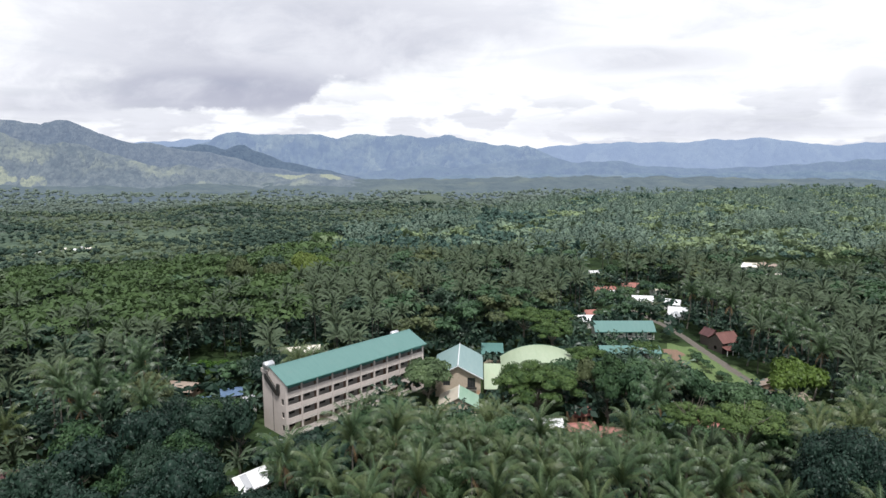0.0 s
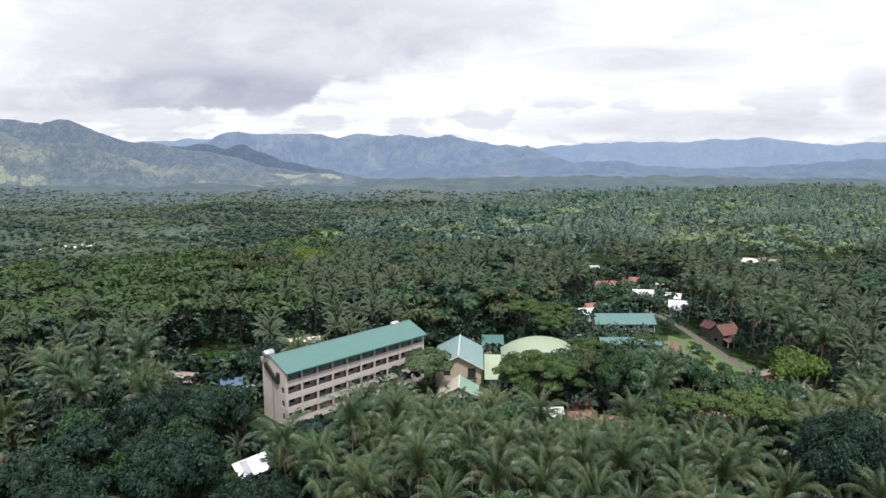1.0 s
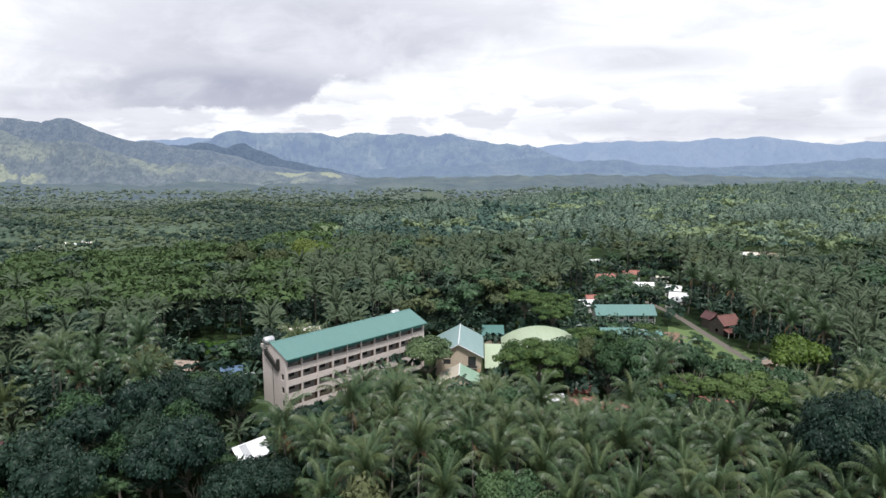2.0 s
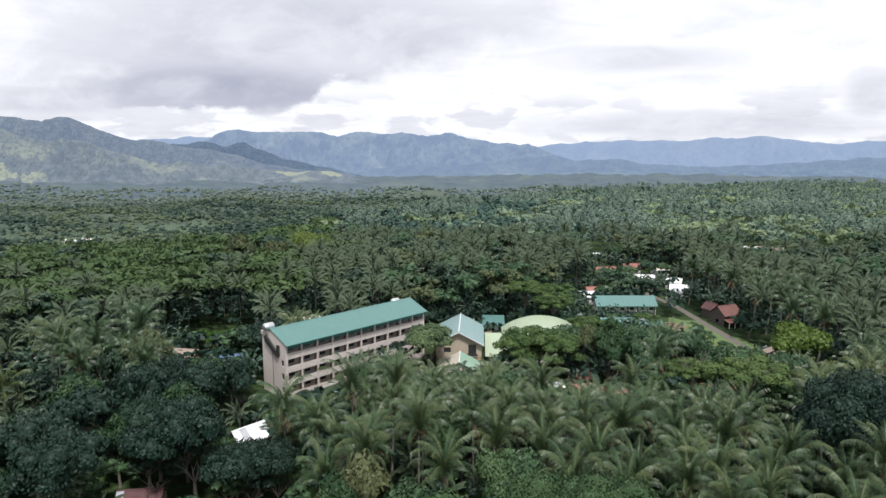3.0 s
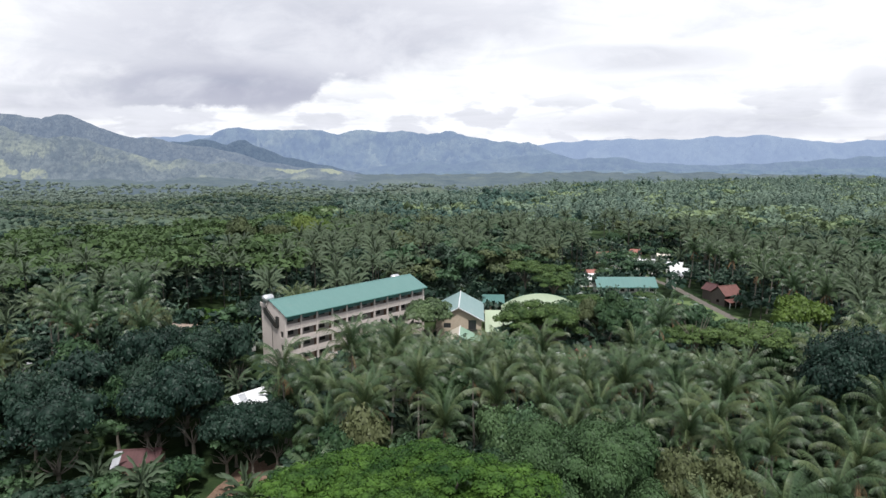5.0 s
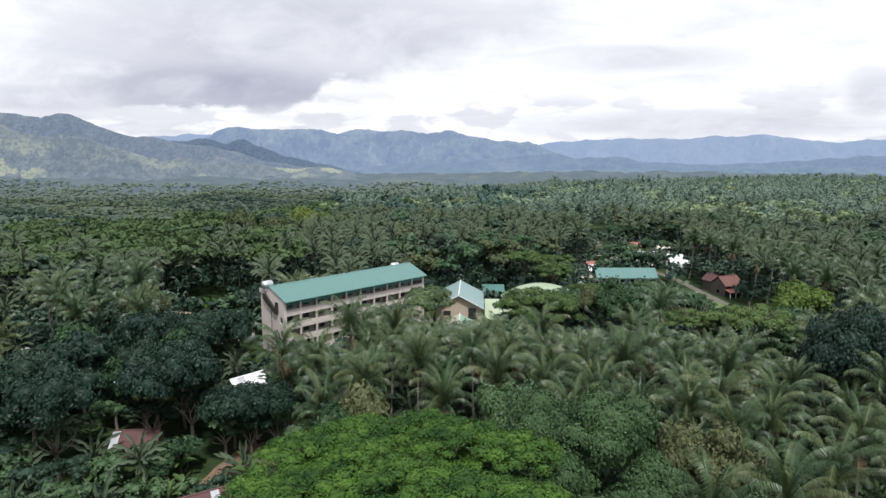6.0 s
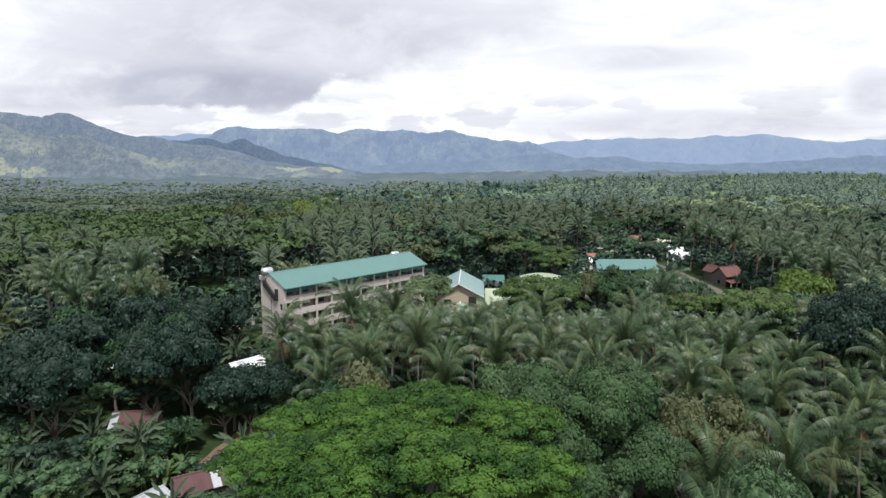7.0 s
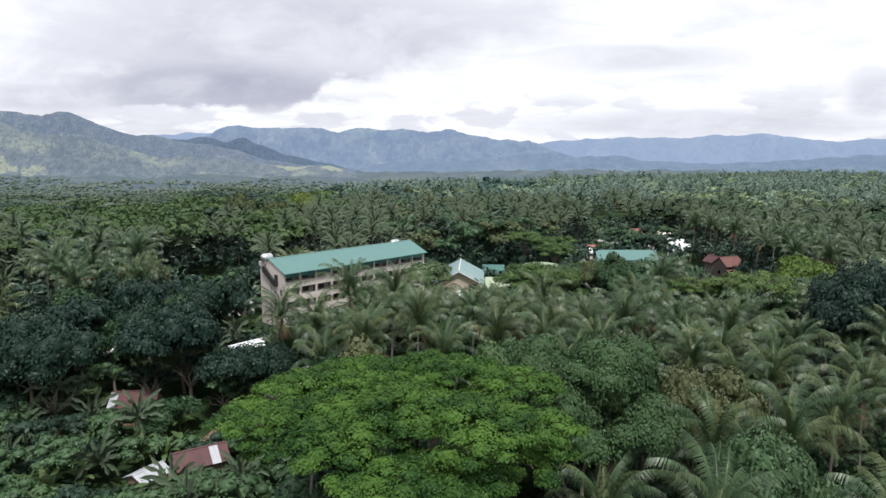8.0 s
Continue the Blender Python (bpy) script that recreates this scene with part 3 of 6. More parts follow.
# ---- large structure: land and distance ----
make_ground()
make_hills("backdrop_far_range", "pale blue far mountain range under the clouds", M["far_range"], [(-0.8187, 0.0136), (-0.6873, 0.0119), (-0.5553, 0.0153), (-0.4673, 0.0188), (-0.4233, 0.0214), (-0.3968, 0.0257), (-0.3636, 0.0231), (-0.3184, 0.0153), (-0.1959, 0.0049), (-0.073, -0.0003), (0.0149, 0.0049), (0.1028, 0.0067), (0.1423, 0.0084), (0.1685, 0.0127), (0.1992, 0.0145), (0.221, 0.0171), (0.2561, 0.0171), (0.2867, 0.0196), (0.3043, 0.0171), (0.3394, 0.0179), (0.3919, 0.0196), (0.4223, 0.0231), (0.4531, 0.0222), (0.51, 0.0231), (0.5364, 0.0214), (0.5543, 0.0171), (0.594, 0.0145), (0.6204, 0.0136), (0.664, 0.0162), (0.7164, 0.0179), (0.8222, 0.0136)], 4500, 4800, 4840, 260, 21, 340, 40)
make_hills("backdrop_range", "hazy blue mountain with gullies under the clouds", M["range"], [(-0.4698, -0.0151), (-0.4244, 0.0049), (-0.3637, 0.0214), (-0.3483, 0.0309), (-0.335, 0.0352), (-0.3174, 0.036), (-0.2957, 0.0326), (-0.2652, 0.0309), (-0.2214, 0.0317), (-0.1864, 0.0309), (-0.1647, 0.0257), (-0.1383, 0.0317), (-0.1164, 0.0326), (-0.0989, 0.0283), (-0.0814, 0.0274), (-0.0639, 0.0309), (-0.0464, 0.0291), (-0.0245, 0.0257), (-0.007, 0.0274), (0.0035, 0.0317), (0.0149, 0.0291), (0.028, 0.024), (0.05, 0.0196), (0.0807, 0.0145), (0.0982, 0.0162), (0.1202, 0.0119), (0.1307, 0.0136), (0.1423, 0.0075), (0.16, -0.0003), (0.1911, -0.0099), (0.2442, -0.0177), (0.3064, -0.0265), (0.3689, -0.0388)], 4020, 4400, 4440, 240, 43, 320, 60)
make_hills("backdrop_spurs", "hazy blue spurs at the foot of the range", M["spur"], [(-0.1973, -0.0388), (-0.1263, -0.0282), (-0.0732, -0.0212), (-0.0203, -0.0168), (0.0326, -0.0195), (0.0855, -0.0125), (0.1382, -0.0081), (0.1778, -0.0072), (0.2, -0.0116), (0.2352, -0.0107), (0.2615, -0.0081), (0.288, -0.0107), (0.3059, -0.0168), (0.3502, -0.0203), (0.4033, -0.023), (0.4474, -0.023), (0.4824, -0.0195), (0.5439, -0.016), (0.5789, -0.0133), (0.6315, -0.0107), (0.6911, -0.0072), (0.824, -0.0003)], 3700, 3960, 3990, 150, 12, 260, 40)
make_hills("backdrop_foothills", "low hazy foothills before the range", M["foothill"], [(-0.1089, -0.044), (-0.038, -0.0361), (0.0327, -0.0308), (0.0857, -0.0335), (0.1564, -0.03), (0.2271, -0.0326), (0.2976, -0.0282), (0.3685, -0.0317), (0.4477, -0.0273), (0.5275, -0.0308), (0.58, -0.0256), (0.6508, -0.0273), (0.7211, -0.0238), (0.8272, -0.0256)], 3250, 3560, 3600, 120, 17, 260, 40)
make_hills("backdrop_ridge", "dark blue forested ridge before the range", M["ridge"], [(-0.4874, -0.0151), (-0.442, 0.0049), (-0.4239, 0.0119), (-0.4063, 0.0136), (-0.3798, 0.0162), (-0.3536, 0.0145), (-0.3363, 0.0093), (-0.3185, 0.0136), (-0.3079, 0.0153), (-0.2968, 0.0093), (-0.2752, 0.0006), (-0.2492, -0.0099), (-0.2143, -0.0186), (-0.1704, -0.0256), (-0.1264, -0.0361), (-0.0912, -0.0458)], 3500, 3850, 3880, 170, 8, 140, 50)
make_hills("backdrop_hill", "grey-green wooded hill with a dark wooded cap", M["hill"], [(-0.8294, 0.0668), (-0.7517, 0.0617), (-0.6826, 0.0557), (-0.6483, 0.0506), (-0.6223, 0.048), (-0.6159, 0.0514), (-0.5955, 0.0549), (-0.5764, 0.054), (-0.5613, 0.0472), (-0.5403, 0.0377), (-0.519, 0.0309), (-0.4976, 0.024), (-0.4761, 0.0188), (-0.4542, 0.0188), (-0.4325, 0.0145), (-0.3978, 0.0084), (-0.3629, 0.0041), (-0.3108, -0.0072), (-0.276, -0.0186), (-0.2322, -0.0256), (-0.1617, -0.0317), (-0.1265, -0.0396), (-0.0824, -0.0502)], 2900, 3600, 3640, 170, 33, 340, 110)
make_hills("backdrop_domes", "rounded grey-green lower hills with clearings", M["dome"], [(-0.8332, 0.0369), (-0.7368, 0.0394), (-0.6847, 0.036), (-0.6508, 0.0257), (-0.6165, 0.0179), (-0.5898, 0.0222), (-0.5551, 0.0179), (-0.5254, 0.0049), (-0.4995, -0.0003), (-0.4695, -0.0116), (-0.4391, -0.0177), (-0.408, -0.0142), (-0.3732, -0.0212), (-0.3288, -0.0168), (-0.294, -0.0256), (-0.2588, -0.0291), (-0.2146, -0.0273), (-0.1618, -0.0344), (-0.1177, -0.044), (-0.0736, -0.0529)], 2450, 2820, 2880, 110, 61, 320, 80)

# ---- plants ----
def frond(rng, length=4.6, rise=60, droop=95, pairs=20, leaf=0.95, width=0.13, segs=2, twist=0.0):
    """One feather frond along +x from the origin: an arched rib with drooping leaflets on both sides."""
    m = 26 if pairs > 40 else 9
    s = np.linspace(0, 1, m + 1)
    ang = np.radians(rise - droop * s ** 2.0)
    step = length / m
    px = np.concatenate([[0], np.cumsum(np.cos(ang[:-1]) * step)])
    pz = np.concatenate([[0], np.cumsum(np.sin(ang[:-1]) * step)])
    py = twist * s ** 2 * length
    rib = np.stack([px, py, pz], -1)
    verts, tris = [], []
    w = 0.05 * (1 - s) + 0.015
    for i in range(m + 1):
        verts += [rib[i] + (0, w[i], 0), rib[i] - (0, w[i], 0)]
    for i in range(m):
        a = 2 * i
        tris += [(a, a + 1, a + 3), (a, a + 3, a + 2)]
    for side in (1, -1):
        for u in np.linspace(0.10, 0.99, pairs):
            u = u + rng.uniform(-0.4, 0.4) / pairs
            f = min(max(u, 0), 0.999) * m
            i = int(f)
            base = rib[i] + (rib[i + 1] - rib[i]) * (f - i)
            lean = ang[i] + (ang[i + 1] - ang[i]) * (f - i)
            t = np.array((math.cos(lean), 0, math.sin(lean)))
            nrm = np.array((-t[2], 0, t[0]))
            l = leaf * (0.35 + 0.65 * math.sin(math.pi * min(1, 0.18 + 0.78 * u)) ** 0.8) * rng.uniform(0.85, 1.12)
            out = side * np.array((0, 0.8, 0)) + t * rng.uniform(0.45, 0.75) + nrm * rng.uniform(-0.1, 0.2)
            out /= np.linalg.norm(out)
            half = t * width * 0.5
            n = len(verts)
            if segs == 1:
                verts += [base + half, base - half, base + out * l * 0.74 - np.array((0, 0, l * rng.uniform(0.60, 0.88)))]
                tris += [(n, n + 1, n + 2)]
            else:
                mid = base + out * l * 0.55 - np.array((0, 0, l * 0.06))
                tip = mid + out * l * 0.30 - np.array((0, 0, l * rng.uniform(0.28, 0.5)))
                verts += [base + half * 0.8, base - half * 0.8, mid + half, mid - half, tip]
                tris += [(n, n + 1, n + 3), (n, n + 3, n + 2), (n + 2, n + 3, n + 4)]
    return np.array(verts), np.array(tris)


def turned(piece, yaw, pitch=0.0, at=(0, 0, 0), scale=1.0):
    v, t = piece
    r = np.array((Matrix.Rotation(yaw, 3, "Z") @ Matrix.Rotation(pitch, 3, "Y")))
    return v * scale @ r.T + np.array(at), t


def crown_angles(rng, count):
    """Yaw, rise and droop of the fronds of one palm, from the upright spear to the hanging skirt."""
    rows = []
    for i in range(count):
        u = (i + 0.5) / count
        rows.append((i * 2.39996 + rng.uniform(-0.25, 0.25), 87 - 60 * u ** 1.2 + rng.uniform(-7, 7), 78 + 62 * u + rng.uniform(-14, 16), 0.72 + 0.38 * math.sin(math.pi * min(1, 0.2 + u))))
    return rows


def palm_trunk(rng, height, lean=1.2):
    a = rng.uniform(0, 2 * np.pi)
    z = np.linspace(0, 1, 7)
    bend = lean * (z - 1) ** 2
    pts = np.stack([bend * math.cos(a), bend * math.sin(a), (z - 1) * height], -1)
    return tube(pts, 0.24 - 0.11 * z + 0.1 * (z < 0.05), 6)


def nuts(rng, count=1):
    pieces = []
    for _ in range(count):
        bm = bmesh.new()
        bmesh.ops.create_icosphere(bm, subdivisions=1, radius=0.15)
        v = np.array([x.co[:] for x in bm.verts])
        bm.verts.index_update()
        t = np.array([[x.index for x in f.verts] for f in bm.faces])
        bm.free()
        pieces.append((v * (1, 1, 1.25), t))
    return merge(pieces)


def with_material(me, material):
    me.materials.append(material)
    return me


FOREST = []        # plan places that are taken: x, y, radius


def palm_kinds(count, seed, pairs, fronds, segs, width):
    """Palm models with the whole crown in one mesh; the origin is at the heart of the crown."""
    kinds = []
    for k in range(count):
        rng = np.random.default_rng(seed + k)
        pieces = []
        for yaw, rise, droop, size in crown_angles(rng, fronds):
            pieces.append(turned(frond(rng, 7.2 * size, rise, droop, pairs, 1.3, width, segs, rng.uniform(-0.12, 0.12)), yaw))
        green = with_material(tri_mesh("crown", *merge(pieces)), M["palm"])
        dry = [turned(frond(rng, 3.4, -25 - 30 * rng.random(), 60, max(7, pairs // 2), 0.7, width, 1), rng.uniform(0, 6.28)) for _ in range(3)]
        dead = with_material(tri_mesh("dead_fronds", *merge(dry)), M["dead_frond"])
        stem = with_material(tri_mesh("trunk", *palm_trunk(rng, 17.0)), M["palm_bark"])
        kinds.append((green, dead, stem))
    return kinds


def ball_of(level):
    bm = bmesh.new()
    bmesh.ops.create_icosphere(bm, subdivisions=level, radius=1.0)
    bm.verts.index_update()
    v, t = np.array([x.co[:] for x in bm.verts]), np.array([[x.index for x in f.verts] for f in bm.faces])
    bm.free()
    return v, t


KNOT = [ball_of(1), ball_of(2)]


def crown_model(seed, radius, height, lobes, leaf, count, flat=0.0, droop=0.0, spread=0.42, core=1, layers=0.12, boughs=0):
    """A crown of many leaf sprays on rounded boughs: uneven outline, gaps between the boughs. The origin is at the crown's foot."""
    rng = np.random.default_rng(seed)
    cen, rad = [], []
    for i in range(lobes):
        a, q = i * 2.39996 + rng.uniform(-0.5, 0.5), math.sqrt((i + 0.4) / lobes)
        r = radius * (1 - spread * 0.8) * q * rng.uniform(0.9, 1.12)
        dome = math.sqrt(max(0.0, 1 - min(1, r / radius) ** 2))
        z = height * (flat * (0.72 + 0.12 * dome) + (1 - flat) * (0.22 + 0.55 * dome) + rng.uniform(-layers, layers) * (1.25 - 0.4 * flat))
        cen.append((r * math.cos(a), r * math.sin(a), z))
        rad.append(radius * spread * rng.uniform(0.72, 1.15))
    if boughs:
        # each wide bough is a low dome set with small tufts
        tufts = []
        for q, r in zip(cen, rad):
            for i in range(boughs):
                a, k = i * 2.39996 + rng.uniform(-0.4, 0.4), math.sqrt((i + 0.5) / boughs)
                tufts.append((q[0] + r * k * math.cos(a), q[1] + r * k * math.sin(a), q[2] + 0.42 * r * math.sqrt(1.02 - k * k) + rng.uniform(-0.22, 0.22), r * rng.uniform(0.18, 0.29)))
        tufts = np.array(tufts)
        cen, rad = tufts[:, :3], tufts[:, 3]
        lobes = len(cen)
    cen, rad = np.array(cen), np.array(rad)
    squash = np.array((1, 1, 0.60 - 0.32 * flat))
    trial = count * 4
    pick = rng.choice(lobes, trial, p=rad ** 2 / (rad ** 2).sum())
    d = rng.normal(size=(trial, 3))
    d[:, 2] = np.abs(d[:, 2]) * 1.1 - 0.42 * (1 - 0.6 * flat)
    d /= np.linalg.norm(d, axis=1)[:, None]
    shell = rng.uniform(0.74, 1.05, trial) ** 0.6
    pos = cen[pick] + d * (rad[pick] * shell)[:, None] * squash
    # leaves grow on the outside of the crown: drop those inside other boughs
    inside = np.zeros(trial, bool)
    for q, r in zip(cen, rad):
        inside |= (((pos - q) / squash) ** 2).sum(1) < (0.80 * r) ** 2
    keep = np.flatnonzero(~inside)[:count]
    if len(keep) < count:
        keep = np.concatenate([keep, np.flatnonzero(inside)[:count - len(keep)]])
    pos, d, pick = pos[keep], d[keep], pick[keep]
    lump = waves(pos[:, 0] / (radius * 0.16), pos[:, 1] / (radius * 0.16) + pos[:, 2] / (radius * 0.2), seed + 7, 2)
    pos += d * (np.maximum(lump, -0.5) * 0.10 * rad[pick])[:, None]
    nrm = d + rng.normal(size=(count, 3)) * 0.42 + np.array((0, 0, 0.45))
    nrm /= np.linalg.norm(nrm, axis=1)[:, None]
    side = np.cross(nrm, rng.normal(size=(count, 3)))
    side /= np.linalg.norm(side, axis=1)[:, None]
    along = np.cross(nrm, side)
    size = (leaf * rng.uniform(0.6, 1.35, count))[:, None]
    a = pos - along * size * 0.75
    b = pos + side * size * 0.42 - nrm * size * 0.10
    c = pos + along * size * 0.75 - nrm * size * (0.18 + droop)
    e = pos - side * size * 0.42 - nrm * size * 0.10
    verts = np.stack([a, b, c, e], 1).reshape(-1, 3)
    n = np.arange(count)[:, None] * 4
    pieces = [(verts, np.concatenate([n + (0, 1, 2), n + (0, 2, 3)]))]
    # the close inner foliage of each bough
    ball, faces = KNOT[1 if core > 1 else 0]
    for q, r in zip(cen, rad) if core else ():
        pieces.append((q + ball * rng.uniform(0.9, 1.1, (len(ball), 1)) * r * 0.70 * squash, faces))
    return merge(pieces), cen


def limbs(seed, trunk, cen, girth):
    """Trunk and boughs: the trunk stands below the origin, a bough rises to each lobe."""
    rng = np.random.default_rng(seed)
    fork = np.array((rng.uniform(-0.3, 0.3), rng.uniform(-0.3, 0.3), -trunk * 0.12))
    pieces = [tube([(0, 0, -trunk - 0.6), (0.06, 0.02, -trunk * 0.9), fork * (1, 1, 4), fork], [girth * 1.5, girth * 1.05, girth * 0.9, girth * 0.75], 8)]
    for c in cen[:: max(1, len(cen) // 9)]:
        mid = (fork + c) * 0.5 + rng.normal(size=3) * 0.35 + (0, 0, 0.2)
        pieces.append(tube([fork, mid, c * (0.94, 0.94, 0.9)], [girth * 0.5, girth * 0.3, girth * 0.1], 5))
    return merge(pieces)


def tree_kind(seed, radius, height, trunk, lobes, leaf, count, material, flat=0.0, girth=0.32, spread=0.42, droop=0.0, core=1, layers=0.12, boughs=0):
    crown, cen = crown_model(seed, radius, height, lobes, leaf, count, flat, droop, spread, core, layers, boughs)
    return (with_material(tri_mesh("crown", *crown), M[material]), with_material(tri_mesh("trunk", *limbs(seed, trunk, cen, girth)), M["bark"]), trunk, radius, height)


def plant_tree(kind, x, y, top, size, yaw, name, label, group="", stretch=True):
    """A broadleaf tree whose crown reaches the height top; the trunk is stretched to the ground."""
    crown, stem, trunk, radius, height = kind
    g = float(land(x, y))
    tall = max(size, min(2.1 * size, 0.80 * (top - g) / height)) if stretch else size
    z = top - height * tall * 0.93
    ob = thing(name, pose(x, y, g, 0, 0, yaw), label, "tree", group)
    c = new("crown", crown)
    c.parent, c.location, c.scale = ob, (0, 0, z - g), (size, size, tall)
    t = new("trunk", stem)
    t.parent, t.location, t.scale = ob, (0, 0, z - g), (size, size, max(0.2, (z - g) / trunk))
    FOREST.append((x, y, radius * size * 0.8))
    return ob


def plant_palm(kind, x, y, top, size, yaw, label="tall coconut palm with arching grey-green fronds", group="coconut palms"):
    green, dead, stem = kind
    g = float(land(x, y))
    ob = thing("coconut_palm", pose(x, y, g, 0, 0, yaw), label, "palm", group)
    for me, n in ((green, "crown"), (dead, "dead_fronds"), (stem, "trunk")):
        c = new(n, me)
        c.parent, c.location = ob, (0, 0, top - g)
        c.scale = (size, size, (top - g) / 17.0 if n == "trunk" else size)
    FOREST.append((x, y, 3.0))
    return ob


FROND_RNG = np.random.default_rng(77)
FRONDS = [with_material(tri_mesh("frond", *frond(FROND_RNG, 7.3, 88 - 58 * u ** 1.2, 82 + 62 * u, 72, 1.3, 0.075, 1, FROND_RNG.uniform(-0.12, 0.12))), M["palm"])
          for u in np.linspace(0.02, 0.98, 14)]
DRY_FROND = with_material(tri_mesh("dead_frond", *frond(FROND_RNG, 3.4, -38, 60, 14, 0.7, 0.10, 1)), M["dead_frond"])
NUTS = with_material(tri_mesh("coconut", *nuts(FROND_RNG)), M["leaf_olive"])
STEMS = [with_material(tri_mesh("trunk", *palm_trunk(FROND_RNG, 17.0, l)), M["palm_bark"]) for l in (0.6, 1.4, 2.2)]


def plant_near_palm(rng, x, y, top, size=1.0, count=23, label="tall coconut palm with arching grey-green fronds"):
    """A palm close to the camera: every frond is a part of its own."""
    g = float(land(x, y))
    ob = thing("coconut_palm", pose(x, y, g, 0, 0, rng.uniform(0, 360)), label, "palm", "coconut palms")
    t = new("trunk", STEMS[rng.integers(3)])
    t.parent, t.location, t.scale = ob, (0, 0, top - g), (1, 1, (top - g) / 17.0)
    for i in range(count):
        u = (i + 0.5) / count
        f = new("frond", FRONDS[int(np.clip(u * 14 + rng.normal() * 0.8, 0, 13))])
        f.parent = ob
        f.matrix_basis = pose(0, 0, top - g + 0.25 * (1 - u), rng.uniform(-8, 8), rng.uniform(-7, 7), math.degrees(i * 2.39996) + rng.uniform(-14, 14)) @ Matrix.Scale(size * (0.72 + 0.36 * math.sin(math.pi * min(1, 0.2 + u))) * rng.uniform(0.92, 1.1), 4)
    for i in range(rng.integers(2, 6)):
        f = new("dead_frond", DRY_FROND)
        f.parent, f.matrix_basis = ob, pose(0, 0, top - g - 0.25, 0, rng.uniform(-12, 12), rng.uniform(0, 360))
    for i in range(5):
        n, a = new("coconut", NUTS), rng.uniform(0, 6.28)
        n.parent, n.location = ob, (0.42 * math.cos(a), 0.42 * math.sin(a), top - g + rng.uniform(-0.55, -0.1))
    FOREST.append((x, y, 3.2))
    return ob


def small_palm(rng, fronds, teeth, length, width):
    """A palm crown for the middle distance: toothed blades instead of single leaflets."""
    verts, tris = [], []
    for i in range(fronds):
        u = (i + 0.5) / fronds
        yaw, rise, droop = i * 2.39996 + rng.uniform(-0.3, 0.3), 84 - 76 * u + rng.uniform(-9, 9), 70 + 55 * u
        s = np.linspace(0, 1, teeth + 1)
        ang = np.radians(rise - droop * s ** 1.6)
        l = length * (0.75 + 0.3 * math.sin(math.pi * min(1, 0.2 + u)))
        px = np.concatenate([[0], np.cumsum(np.cos(ang[:-1]))]) * l / teeth
        pz = np.concatenate([[0], np.cumsum(np.sin(ang[:-1]))]) * l / teeth
        cy, sy = math.cos(yaw), math.sin(yaw)
        for k in range(teeth):
            w = width * (0.55 + 0.45 * math.sin(math.pi * (k + 0.7) / teeth)) * rng.uniform(0.8, 1.15)
            for side in (1, -1):
                n = len(verts)
                ends = ((px[k], 0, pz[k]), (px[k + 1], 0, pz[k + 1]), (px[k + 1] + 0.25 * l / teeth, side * w * 0.85, pz[k + 1] - w * 0.75))
                verts += [(x * cy - y * sy, x * sy + y * cy, z) for x, y, z in ends]
                tris.append((n, n + 1, n + 2))
    return np.array(verts), np.array(tris)


def scatter_models(models, places):
    """Joins copies of (points, triangles) models at places (x, y, z, size, yaw) into one."""
    verts, tris, n = [], [], 0
    order = np.arange(len(places)) % len(models)
    for k, (v, t) in enumerate(models):
        p = places[order == k]
        if not len(p):
            continue
        c, s = np.cos(p[:, 4])[:, None], np.sin(p[:, 4])[:, None]
        x, y, z = v[None, :, 0], v[None, :, 1], v[None, :, 2]
        q = np.stack([(x * c - y * s) * p[:, 3:4] + p[:, 0:1], (x * s + y * c) * p[:, 3:4] + p[:, 1:2], z * p[:, 3:4] + p[:, 2:3]], -1)
        verts.append(q.reshape(-1, 3))
        tris.append((t[None] + n + (np.arange(len(p)) * len(v))[:, None, None]).reshape(-1, 3))
        n += len(p) * len(v)
    return np.concatenate(verts), np.concatenate(tris)


def stuff(name, models, places, material, label, category):
    me = with_material(tri_mesh(name, *scatter_models(models, places)), M[material])
    return tagged(new(name, me), label, category, kind="stuff")

# ---- buildings ----
def gable_roof(bm, x0, x1, y_front, y_ridge, y_back, z_front, z_ridge, z_back, thick=0.1):
    """Two slopes meeting in a ridge along x."""
    slab(bm, [(x0, y_front, z_front), (x1, y_front, z_front), (x1, y_ridge, z_ridge), (x0, y_ridge, z_ridge)], thick)
    slab(bm, [(x0, y_ridge, z_ridge), (x1, y_ridge, z_ridge), (x1, y_back, z_back), (x0, y_back, z_back)], thick)
    return bm


def wall_across(me, x, material, name, parent, label=""):
    """Turns a plate into a cross wall at local x, running along y."""
    me.transform(Matrix.Translation((x, 0, 0)) @ Matrix.Rotation(radians(90), 4, "Z"))
    return part(name, me, material, parent, label)


def wall_along(me, y, material, name, parent, label=""):
    me.transform(Matrix.Translation((0, y, 0)))
    return part(name, me, material, parent, label)


def window_mesh(w, h, bars):
    """Frame with upright and level bars, and its pane."""
    gap = (w - 0.07) / bars
    me = plate(rect(0, w, 0, h), [rect(0.07 + i * gap, gap + i * gap, 0.07, h - 0.07) for i in range(bars)], 0.09)
    pane = a_box(0.05, w - 0.05, 0.035, 0.05, 0.05, h - 0.05)
    return with_material(me, M["dark_metal"]), mesh_of("pane", pane, M["glass"])


def put_window(models, parent, m, label=""):
    w = part("window", models[0], None, parent, label)
    w.matrix_basis = m
    part("pane", models[1], None, w)
    return w


